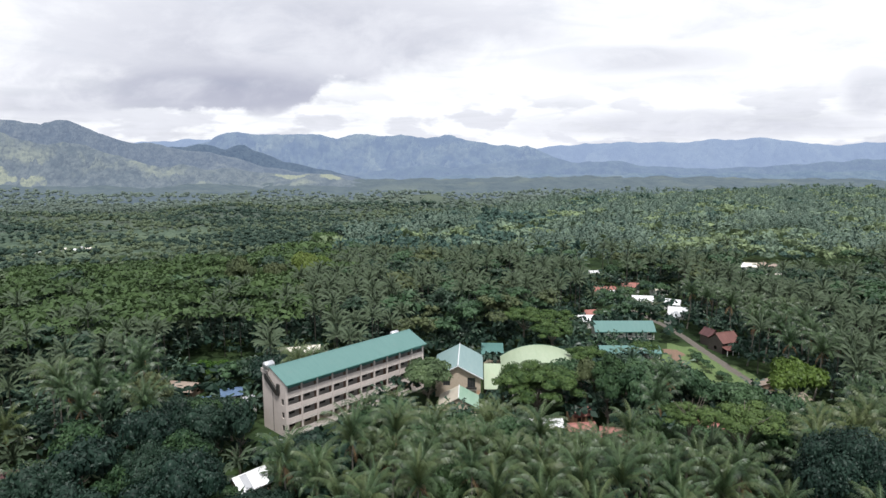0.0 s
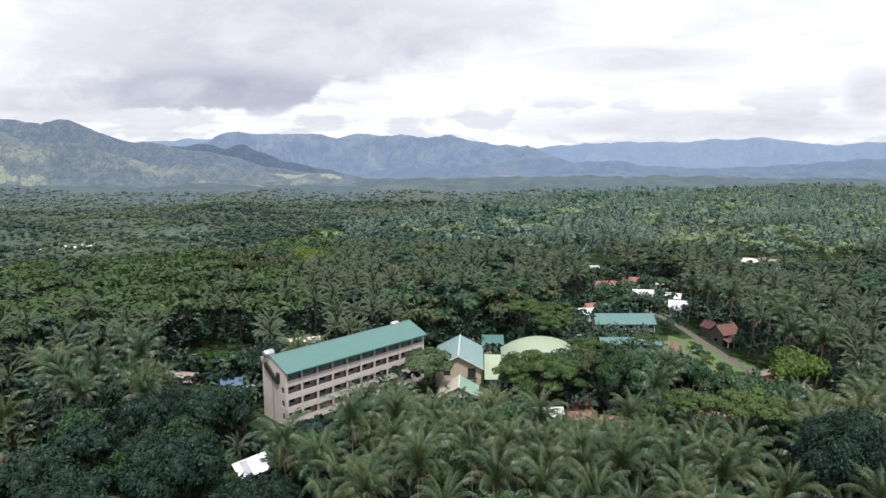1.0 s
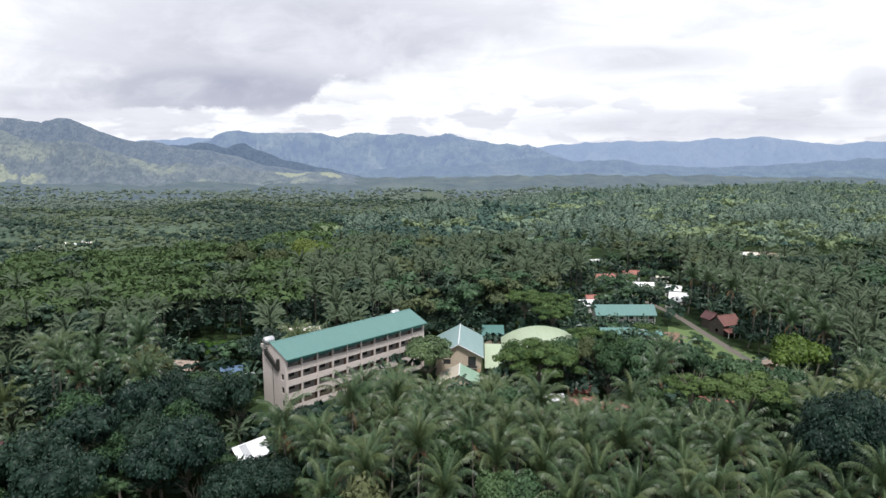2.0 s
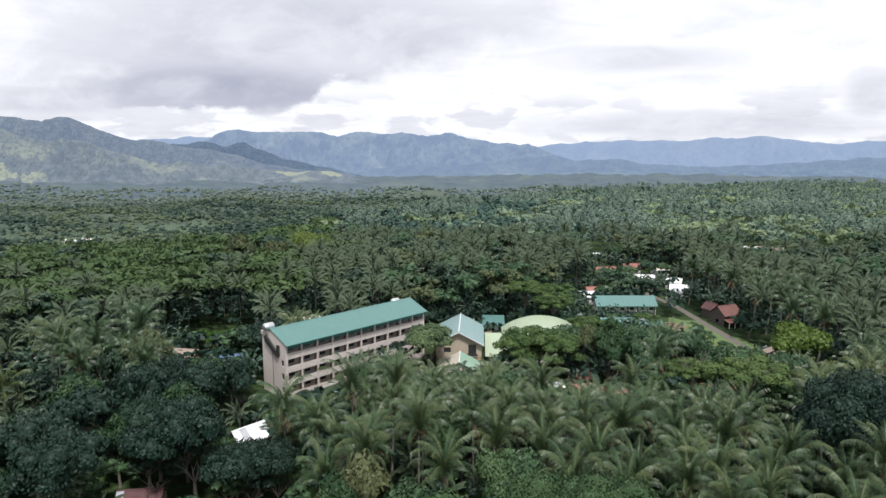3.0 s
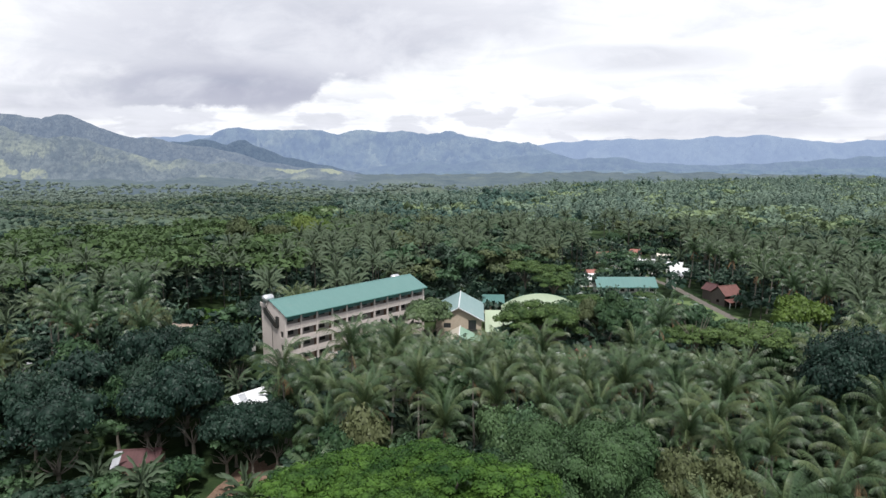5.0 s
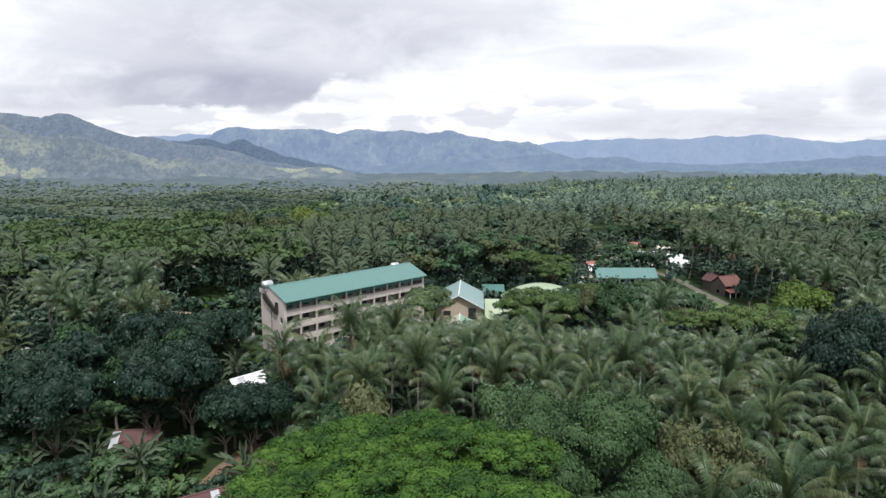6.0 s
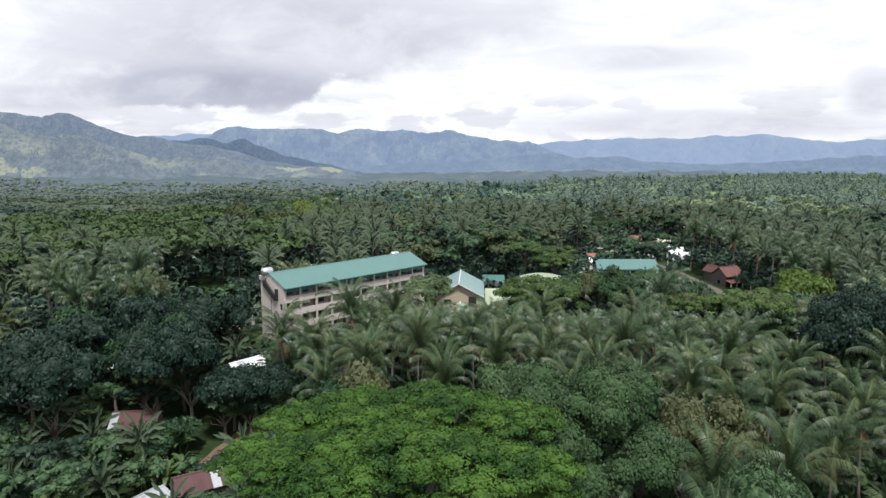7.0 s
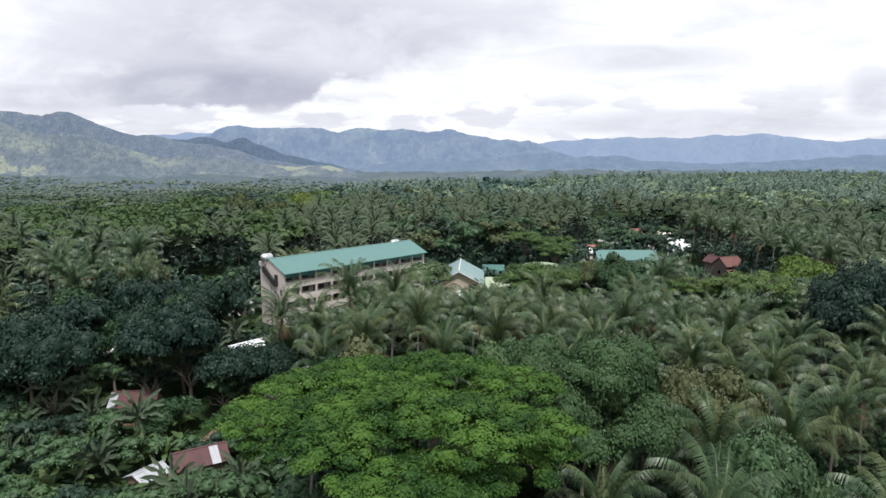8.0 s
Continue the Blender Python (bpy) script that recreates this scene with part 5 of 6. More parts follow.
make_school()
make_tank(pose(-43.2, 151.0, 18.75, 0, 0, 46) @ Matrix.Scale(1.15, 4), "shiny steel water tank lying behind the roof corner")
make_tank(pose(-14.2, 179.6, 18.35, 0, 0, 46) @ Matrix.Scale(1.1, 4), "shiny steel water tank behind the long roof ridge")
make_hall()
make_low_roof()
make_link()
make_gym()
make_block(56.0, 225.2, 4.0, 0, 21.6, 8.4, 7.0, 10.0, "long low classroom row with a sea-green roof and veranda", 6)
make_block(52.5, 202.5, 3.9, 0, 19.5, 6.4, 6.2, 7.9, "low classroom row with a sea-green roof among trees", 5)

drape("road", [(76, 292), (84, 262), (89, 238), (90.5, 209), (91.5, 190), (93, 172), (98, 150), (104, 120)], 2.7, "road", "concrete village road darkened for palm shade", "road")
meadow("yard_grass", 81, 190, 12, 29, -6, "grass", "sunlit school yard grass", 0.03, 2)
meadow("yard_earth", 79.5, 210, 2.6, 4.5, 10, "earth", "bare reddish earth in the school yard", 0.10, 5)
drape("footpath", [(78, 214), (78, 200), (75, 188), (73, 178)], 2.6, "earth", "worn earth footpath", "path", 0.12, 0.8, 9)
meadow("field_grass", -66, 192, 11, 5, 15, "grass", "bright rough grass behind the palms", 0.05, 8)
meadow("lane_earth", -35, 92, 4, 15, -18, "earth", "bare red earth lane between huts", 0.05, 12)

# houses: near ones among the trees, the village by the road, and roofs further off
simple_house(-39.2, 119.6, 48, 7.4, 6.2, 6.2, 8.5, "roof_zinc", "wood", "house with a patched bright zinc roof among palms", seed=1, sheets=5, patched=1)
simple_house(-51.5, 99.6, 8, 7.5, 6.0, 4.4, 6.2, "roof_brown", "wood", "hut with a rusty brown iron roof", seed=2, sheets=6, patched=0)
simple_house(-34.6, 82.6, 32, 7.5, 5.5, 2.9, 4.5, "roof_brown", "wood", "plank hut with a rusty brown iron roof", seed=3, sheets=6, patched=4)
simple_house(-40.0, 78.6, 60, 4.6, 4.2, 2.7, 3.5, "roof_dull", "wood", "small shed with a dull zinc roof", seed=4)
simple_house(-103, 146, 25, 8, 6, 5.6, 7.4, "roof_dull", "wall_white", "house with a zinc roof in deep shade", seed=5)
simple_house(-88, 124.5, 10, 9, 6.5, 4.6, 6.6, "roof_brown", "wood", "house with a dull red iron roof", seed=6)
simple_house(-70.5, 127.5, 40, 5, 4.5, 4.4, 5.6, "roof_zinc", "wall_white", "small house with a zinc roof", seed=7)
simple_house(-74, 174, -12, 9, 7, 5.6, 7.2, "roof_rust", "wood", "house with a rusted grey iron roof", seed=8, sheets=6)
simple_house(-66.5, 164, 20, 7, 5.5, 5.2, 6.4, "tarp", "wall_white", "lean house covered with blue sheeting", seed=9)
simple_house(-53.5, 160.5, 40, 7, 5, 6.4, 7.8, "roof_dull", "wall_white", "house with a dull zinc roof beside the school", seed=10)
simple_house(-59, 169, 20, 6, 5, 5.8, 7.2, "tarp", "wall_white", "small house with a blue roof", seed=11)
simple_house(-45.2, 198, 18, 11, 7, 7.6, 10.2, "roof_cream", "wall_tan", "house with a cream roof behind the school", seed=12)
simple_house(32.8, 143.5, 8, 7, 7, 5.6, 8.2, "roof_red", "wall_peach", "house with a faded red roof under palms", seed=13)
simple_house(40.5, 142.0, -12, 7, 6, 5.2, 7.6, "roof_red", "wall_peach", "house with a faded red roof under palms", seed=14)
simple_house(24.2, 147.2, 2, 10, 5, 6.2, 7.6, "roof_zinc", "wall_white", "low building with a zinc roof behind palms", seed=15)
simple_house(35.0, 155.0, 20, 6, 5, 5.8, 7.1, "roof_red", "wall_peach", "peach-walled house beside the court", seed=16)
simple_house(66.0, 146.0, -25, 8, 6, 4.8, 6.9, "roof_red", "wall_peach", "house with a faded red roof under trees", seed=17)
simple_house(97.4, 213.0, 20, 8, 7.4, 7.6, 10.4, "roof_maroon", "dark_wood", "two-storey house with a brown-red roof by the road", 2, seed=18, porch=2.2)
simple_house(95.4, 220.0, 110, 5.5, 5, 7.4, 9.6, "roof_brown", "dark_wood", "two-storey wing with a dark brown roof by the road", 2, seed=21)
simple_house(95.5, 178, 60, 6, 5, 4.6, 5.8, "roof_rust", "wood", "roadside shed with a rusted roof", seed=19, sheets=5)
simple_house(97.5, 167, 30, 6.5, 5, 4.6, 5.9, "roof_rust", "wood", "roadside shed with a rusted roof", seed=20, sheets=5)
VILLAGE = [(55.8, 243, 5, 10, 7, "roof_zinc"), (61, 252, 12, 9, 7, "roof_red"), (89, 277, -8, 11, 8, "roof_zinc"), (97, 256, -20, 9, 7, "roof_zinc"),
           (92, 248, 30, 7, 5, "roof_zinc"), (77, 297, 4, 13, 8, "roof_red"), (78, 288, 20, 8, 6, "roof_zinc"), (92, 306, -6, 10, 7, "roof_red"),
           (104, 300, 15, 9, 7, "roof_cream"), (81, 338, 10, 8, 6, "roof_zinc"), (100, 270, -30, 8, 6, "roof_zinc"), (90, 265, 5, 6, 5, "roof_rust")]
for i, (x, y, yaw, l, w, roof) in enumerate(VILLAGE):
    simple_house(x, y, yaw, l * 0.85, w * 0.85, 6.8, 8.6, roof, "wall_white", {"roof_zinc": "village house with a bright zinc roof", "roof_red": "village house with a faded red roof",
                 "roof_cream": "village house with a cream roof", "roof_rust": "village hut with a rusted roof"}[roof], seed=40 + i, group="village houses by the road")
rng = np.random.default_rng(12)
for i in range(6):
    x, y = 176 + rng.uniform(-14, 16), 336 + rng.uniform(-22, 26)
    simple_house(x, y, rng.uniform(-30, 30), rng.uniform(6, 9), 6, float(land(x, y)) + 3.6, float(land(x, y)) + 5.6, ("roof_zinc", "roof_cream", "roof_rust")[i % 3], "wall_white",
                 "distant house with a pale roof", seed=60 + i, group="distant houses")
for i in range(9):
    x, y = -548 + 12 * i + rng.uniform(-6, 6), 800 + rng.uniform(-16, 16)
    simple_house(x, y, rng.uniform(-30, 30), rng.uniform(5, 10), rng.uniform(4, 5), float(land(x, y)) + 2.6, float(land(x, y)) + 4.2, ("roof_zinc", "roof_dull", "roof_cream")[i % 3], "wall_white",
                 "far village house with a pale roof", seed=80 + i, group="far village houses")

# ---- woods ----
RNG = np.random.default_rng(2024)
NEAR_PALMS = palm_kinds(6, 300, 36, 21, 1, 0.15)
DARK = [tree_kind(500 + i, 5.2, 7.4, 8, 20, 0.5, 900, "leaf_dark", 0.15 * (i % 3), droop=0.1) for i in range(4)]
DARK_FINE = [tree_kind(510 + i, 5.2, 7.4, 8, 22, 0.31, 1900, "leaf_dark", 0.15 * (i % 3), droop=0.1) for i in range(4)]
MID_FINE = [tree_kind(515 + i, 4.8, 6.6, 8, 18, 0.31, 1700, "leaf_mid", 0.2 * (i % 3)) for i in range(3)]
MID = [tree_kind(520 + i, 4.8, 6.6, 8, 16, 0.48, 900, "leaf_mid", 0.2 * (i % 3)) for i in range(4)]
GREY = [tree_kind(530 + i, 4.6, 8.0, 8, 18, 0.42, 1200, "leaf_grey", 0.1) for i in range(2)]
FLAT_TOP = [tree_kind(540 + i, 8.5, 6.4, 10, 40, 0.34, 4600, "leaf_layer", 0.5, 0.4, 0.22, 0.0, 1, 0.18) for i in range(3)]
OLIVE = [tree_kind(550 + i, 4.2, 5.0, 7, 14, 0.4, 1400, "leaf_olive", 0.3) for i in range(2)]
OLIVE_FINE = tree_kind(555, 4.8, 5.6, 7, 26, 0.2, 5200, "leaf_olive", 0.35, spread=0.30)
ROUND_FINE = tree_kind(556, 4.8, 6.6, 8, 26, 0.19, 6500, "leaf_mid", 0.2, spread=0.32)
BUSH = [tree_kind(560 + i, 2.4, 2.8, 1.2, 8, 0.5, 380, "leaf_mid", 0.2, 0.08) for i in range(3)]

# the trees that stand out, one by one
big = tree_kind(901, 17.0, 10.2, 14, 24, 0.17, 90000, "leaf_bright", 0.40, 0.9, 0.26, 0.0, 1, 0.18, 30)
BRIGHT_BUSH = [tree_kind(570 + i, 2.4, 2.6, 1.0, 8, 0.4, 420, "leaf_bright", 0.2, 0.08) for i in range(2)]
for i in range(20):
    a, k = i * 2.39996, math.sqrt((i + 0.5) / 20)
    x, y = -70 + 12.5 * k * math.cos(a), 190 + 6.0 * k * math.sin(a)
    plant_tree(BRIGHT_BUSH[i % 2], x, y, float(land(x, y)) + RNG.uniform(1.8, 3.2), RNG.uniform(0.7, 1.1), RNG.uniform(0, 360), "bush", "bright green bush on rough grass", "field bushes", False)
plant_tree(big, -4.0, 50.3, 25.0, 1.0, 20, "rain_tree", "huge spreading rain tree with bright green foliage", "", False)
second = tree_kind(902, 11.0, 14.0, 10, 50, 0.22, 30000, "leaf_grey", 0.35, 0.6, 0.22, 0.0, 2)
plant_tree(second, 15.5, 63.5, 25.6, 1.0, 75, "broad_tree", "broad grey-green tree with fine foliage")
court_tree = tree_kind(903, 11.6, 10.0, 5, 70, 0.34, 15000, "leaf_layer", 0.35, 0.6, 0.19, 0.0, 1, 0.20)
plant_tree(court_tree, 24.5, 157.5, 16.2, 1.0, 40, "umbrella_tree", "wide umbrella tree in front of the covered court", "", False)
lime = tree_kind(904, 6.0, 8.0, 7, 20, 0.55, 2600, "leaf_lime", 0.2, 0.35)
plant_tree(lime, 88.0, 152.0, 19.4, 1.05, 10, "lime_tree", "round tree with yellow-green foliage")
tall_dark = tree_kind(905, 8.0, 13.0, 10, 40, 0.30, 11000, "leaf_dark", 0.1, 0.5)
plant_tree(tall_dark, 64.0, 94.0, 26.6, 1.0, 0, "dark_tree", "tall dense dark green tree")
pale = tree_kind(906, 6.8, 9.0, 8, 24, 0.5, 3600, "leaf_pale", 0.25, 0.4)
plant_tree(pale, -4.5, 165.0, 15.8, 1.0, 60, "broad_tree", "pale grey-green tree beside the school")
for x, y, top, size, kind, what in ((58, 116, 22.6, 0.95, FLAT_TOP[0], "flat-topped light green spreading tree"), (50, 122, 20.5, 0.7, FLAT_TOP[1], "flat-topped light green spreading tree"),
                                    (44, 188, 12.0, 0.75, FLAT_TOP[2], "layered green tree beside the court"), (65, 197, 11.0, 0.55, FLAT_TOP[0], "layered green tree beside the court"),
                                    (43, 173, 12.0, 0.75, FLAT_TOP[1], "layered green tree beside the court"), (51.5, 170, 11.6, 0.72, FLAT_TOP[2], "layered green tree beside the court"), (36, 203, 15.5, 0.9, FLAT_TOP[1], "layered green tree behind the court"),
                                    (28, 213, 18.0, 0.95, FLAT_TOP[2], "layered green tree behind the court"), (39, 219, 16.0, 0.9, FLAT_TOP[0], "layered green tree behind the court"),
                                    (60, 169, 11.5, 0.75, FLAT_TOP[0], "layered green tree at the yard"), (68.5, 167, 10.8, 0.7, FLAT_TOP[2], "layered green tree at the yard")):
    plant_tree(kind, x, y, top, size, RNG.uniform(0, 360), "flat_topped_tree", what, "flat-topped trees round the school", False)
for x, y, top, size, kind, what in ((-66, 136, 21.6, 1.25, OLIVE[0], "broad olive-green tree among huts"), (-59, 121, 20.2, 1.15, DARK_FINE[0], "dense dark green tree"), (-43.5, 103, 19.6, 1.2, DARK_FINE[1], "dense dark green tree"),
                                    (-49, 100, 17.0, 1.0, DARK_FINE[2], "dense dark green tree"), (-61, 93, 18.4, 1.35, DARK_FINE[3], "dense dark green tree"),
                                    (30, 67, 21.0, 1.3, OLIVE_FINE, "small tree with olive-brown foliage"), (-50, 128, 18.0, 1.1, DARK_FINE[1], "dense dark green tree"),
                                    (-14, 123, 14.0, 1.0, OLIVE[0], "small tree with olive-brown foliage"), (28, 50, 20.6, 1.15, ROUND_FINE, "round green tree among palms"), (22, 128, 13.0, 0.9, MID[2], "round green tree among palms"),
                                    (75, 132, 19.0, 1.1, MID[3], "round green tree among palms"), (-66, 110, 19.0, 1.2, DARK[1], "dense dark green tree"), (-70, 101, 18.5, 1.2, DARK_FINE[3], "dense dark green tree")):
    plant_tree(kind, x, y, top, size, RNG.uniform(0, 360), "broadleaf_tree", what, "broadleaf trees")
for x, y, top, size in ((-16.5, 108.2, 21.6, 1.1), (-28.8, 107.4, 17.6, 1.1), (-4.1, 95.4, 20.2, 1.1), (28.9, 96.6, 19.6, 1.05), (8.5, 95, 17.4, 1.05), (28.7, 88.1, 15.4, 1.0),
                        (46.8, 110, 15.4, 1.0), (52.4, 74.1, 16.6, 1.05), (35.8, 60.4, 17.0, 1.1), (-9, 114, 20.6, 1.05), (8, 113, 17.6, 1.0), (19, 117.2, 18.4, 1.0), (36.6, 117.6, 18.2, 1.0),
                        (67.8, 108.3, 18.8, 1.0), (-86.3, 136.4, 20.8, 1.2), (27, 58, 16.4, 1.1), (44, 66, 16.6, 1.05), (-21, 99, 18.2, 1.05), (-12, 90, 18.4, 1.05), (0, 86, 17.4, 1.0)):
    plant_near_palm(RNG, x, y, top - 1.3, size)

for x, y, top, size, kind, what in ((-63, 287, 25.5, 1.1, lime, "round tree with yellow-green foliage at the terrace edge"), (-56, 292, 23.5, 0.8, lime, "round tree with yellow-green foliage at the terrace edge"),
                                    (-87, 268, 26.0, 1.5, OLIVE[0], "broad olive-brown tree at the terrace edge"), (-74, 276, 22.5, 1.3, OLIVE[1], "broad olive-brown tree at the terrace edge"),
                                    (-76, 437, 19.5, 1.0, tall_dark, "tall dark tree on the skyline of the terrace"), (-32, 424, 18.0, 1.2, DARK[0], "dense dark green tree at the terrace edge"),
                                    (6, 510, 19.0, 1.4, DARK[1], "dense dark green tree at the terrace edge"), (-10, 470, 17.5, 1.3, DARK[2], "dense dark green tree at the terrace edge"), (112, 262, 19.0, 1.5, DARK[3], "dense dark green tree by the village")):
    plant_tree(kind, x, y, top, size, RNG.uniform(0, 360), "broadleaf_tree", what, "broadleaf trees")
for i, (x, y, top) in enumerate(((64, 247, 10.0), (69, 262, 10.5), (72, 277, 11.0), (66, 271, 11.5), (84.5, 286, 10.5), (95, 292, 11.5), (100, 284, 12.0), (86, 318, 15.0), (71, 318, 14.5))):
    plant_tree(MID[i % 4], x, y, top, RNG.uniform(0.7, 0.95), RNG.uniform(0, 360), "broadleaf_tree", "green broadleaf tree between village houses", "broadleaf trees")
for i, (x, y, top) in enumerate(((99, 196, 17.5), (103, 188, 18.5), (100.5, 178, 17.0), (106, 200, 19.0), (108, 181, 18.0), (104, 168, 17.5), (112, 192, 18.6), (103, 222, 17.5), (98, 230, 18.5),
                                 (110, 170, 17.6), (96, 240, 18.0), (107, 212, 18.4), (114, 205, 19.0))):
    plant_palm(NEAR_PALMS[i % 6], x, y, top, RNG.uniform(0.95, 1.12), RNG.uniform(0, 360))

# sight gaps: places kept in the camera's view by low trees. x, y, half width, height there, rise per metre towards the
# camera
SIGHT_GAPS = [(-27, 148, 5, 6.5, .22), (-40, 142, 5, 4, .27), (-4.5, 163, 6, 9, .25), (88.5, 152, 6, 11, .2), (-35, 147, 6, 6.0, .25), (-28, 152, 4, 7, .25), (-20, 160, 7, 10, .22), (-10, 172, 6, 11.5, .21), (4, 160, 8, 4.2, .39), (5, 171, 9, 6.0, .205), (29, 190, 14, 10.5, .21), (33, 143, 6, 6.0, .38), (41, 142, 5, 5.8, .38), (16, 202, 5, 7, .26), (14, 178, 4, 5, .3), (87, 178, 6, 4, .33),
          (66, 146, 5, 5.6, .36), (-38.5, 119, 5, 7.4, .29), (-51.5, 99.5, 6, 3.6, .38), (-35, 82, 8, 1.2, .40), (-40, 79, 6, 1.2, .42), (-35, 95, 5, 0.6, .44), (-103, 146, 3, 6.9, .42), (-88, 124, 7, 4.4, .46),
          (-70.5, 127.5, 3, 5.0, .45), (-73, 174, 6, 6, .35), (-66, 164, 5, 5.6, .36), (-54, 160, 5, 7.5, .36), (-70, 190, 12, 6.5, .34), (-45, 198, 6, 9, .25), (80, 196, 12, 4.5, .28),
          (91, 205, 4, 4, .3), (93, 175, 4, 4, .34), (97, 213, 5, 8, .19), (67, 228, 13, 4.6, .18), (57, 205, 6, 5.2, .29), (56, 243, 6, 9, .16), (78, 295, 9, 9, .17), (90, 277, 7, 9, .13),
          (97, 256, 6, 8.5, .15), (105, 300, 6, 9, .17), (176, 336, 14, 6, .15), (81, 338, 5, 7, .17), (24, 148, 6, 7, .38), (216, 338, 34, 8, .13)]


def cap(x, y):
    """The greatest height of a tree so that the camera's sightlines to these places stay open."""
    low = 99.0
    for gx, gy, half, z, rise in SIGHT_GAPS:
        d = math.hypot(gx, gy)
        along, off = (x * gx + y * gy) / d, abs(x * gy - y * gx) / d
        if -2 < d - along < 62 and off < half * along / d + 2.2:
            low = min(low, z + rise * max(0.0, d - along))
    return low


CELLS, KNOWN = {}, [0]


def taken(x, y, r, least=0.0):
    """Whether something of at least that radius stands within r of its own edge."""
    for a, b, c in FOREST[KNOWN[0]:]:
        for i in range(int((a - c - 3) // 8), int((a + c + 3) // 8) + 1):
            for j in range(int((b - c - 3) // 8), int((b + c + 3) // 8) + 1):
                CELLS.setdefault((i, j), []).append((a, b, c))
    KNOWN[0] = len(FOREST)
    return any(c >= least and (x - a) ** 2 + (y - b) ** 2 < (c + r) ** 2 for a, b, c in CELLS.get((int(x // 8), int(y // 8)), ()))


def on_open_ground(x, y):
    return abs(x - np.interp(y, (120, 150, 172, 190, 209, 238, 262, 292), (104, 98, 93, 91.5, 90.5, 89, 84, 76))) < 4.5 and y < 292 or \
        ((x - 80) / 13) ** 2 + ((y - 194) / 26) ** 2 < 1 or ((x + 70) / 16) ** 2 + ((y - 196) / 8) ** 2 < 1


def grid(y0, y1, step, edge):
    ys = np.arange(y0, y1, step)
    for y in ys:
        half = 0.73 * y + edge
        for x in np.arange(-half, half, step):
            yield x + RNG.uniform(-0.42, 0.42) * step, y + RNG.uniform(-0.42, 0.42) * step


# hedge plants in the school yard
for i in range(16):
    x, y = 84.5 - 0.05 * i + RNG.uniform(-1.2, 1.2), 168 + 2.6 * i + RNG.uniform(-1, 1)
    plant_tree(BUSH[i % 3], x, y, float(land(x, y)) + RNG.uniform(1.6, 3.0), RNG.uniform(0.45, 0.8), RNG.uniform(0, 360), "bush", "low green bush on the yard grass", "yard bushes", False)

# banana plants and papayas round the huts
def banana_leaf(rng, length, rise, droop):
    """One broad torn blade, arched along +x."""
    s = np.linspace(0, 1, 8)
    a = np.radians(rise - droop * s ** 1.5)
    px, pz = np.concatenate([[0], np.cumsum(np.cos(a[:-1]))]) * length / 7, np.concatenate([[0], np.cumsum(np.sin(a[:-1]))]) * length / 7
    w = 0.42 * np.sin(np.pi * np.clip(0.06 + 0.9 * s, 0, 1)) ** 0.6
    verts = [(px[i], side * w[i] * rng.uniform(0.8, 1.05), pz[i] + (0.12 * w[i] if side else 0)) for i in range(8) for side in (-1, 0, 1)]
    tris = []
    for i in range(7):
        for k in (0, 1):
            q = i * 3 + k
            tris += [(q, q + 1, q + 4), (q, q + 4, q + 3)]
    return np.array(verts), np.array(tris)


BLADE = [with_material(tri_mesh("leaf", *banana_leaf(np.random.default_rng(40 + i), 2.5, 78 - 16 * i, 50 + 18 * i)), M["banana"]) for i in range(4)]
BANANA_STEM = with_material(tri_mesh("stem", *tube([(0, 0, -0.3), (0.04, 0, 1.2), (0, 0.05, 2.4)], [0.17, 0.14, 0.09], 7)), M["banana"])
for i in range(46):
    x, y = RNG.uniform(-58, -24), RNG.uniform(62, 97)
    if taken(x, y, 0.2) or abs(x + 35 + (y - 92) * 0.3) < 3.5:
        continue
    ob = thing("banana_plant", pose(x, y, float(land(x, y)), 0, 0, RNG.uniform(0, 360)) @ Matrix.Scale(RNG.uniform(0.9, 1.35), 4), "banana plant with broad torn green leaves", "plant", "banana plants round the huts")
    part("stem", BANANA_STEM, None, ob)
    for k in range(8):
        leaf = part("leaf", BLADE[k % 4], None, ob)
        leaf.matrix_basis = pose(0, 0, 2.3, 0, RNG.uniform(-8, 8), k * 137.5 + RNG.uniform(-15, 15))
    FOREST.append((x, y, 1.2))

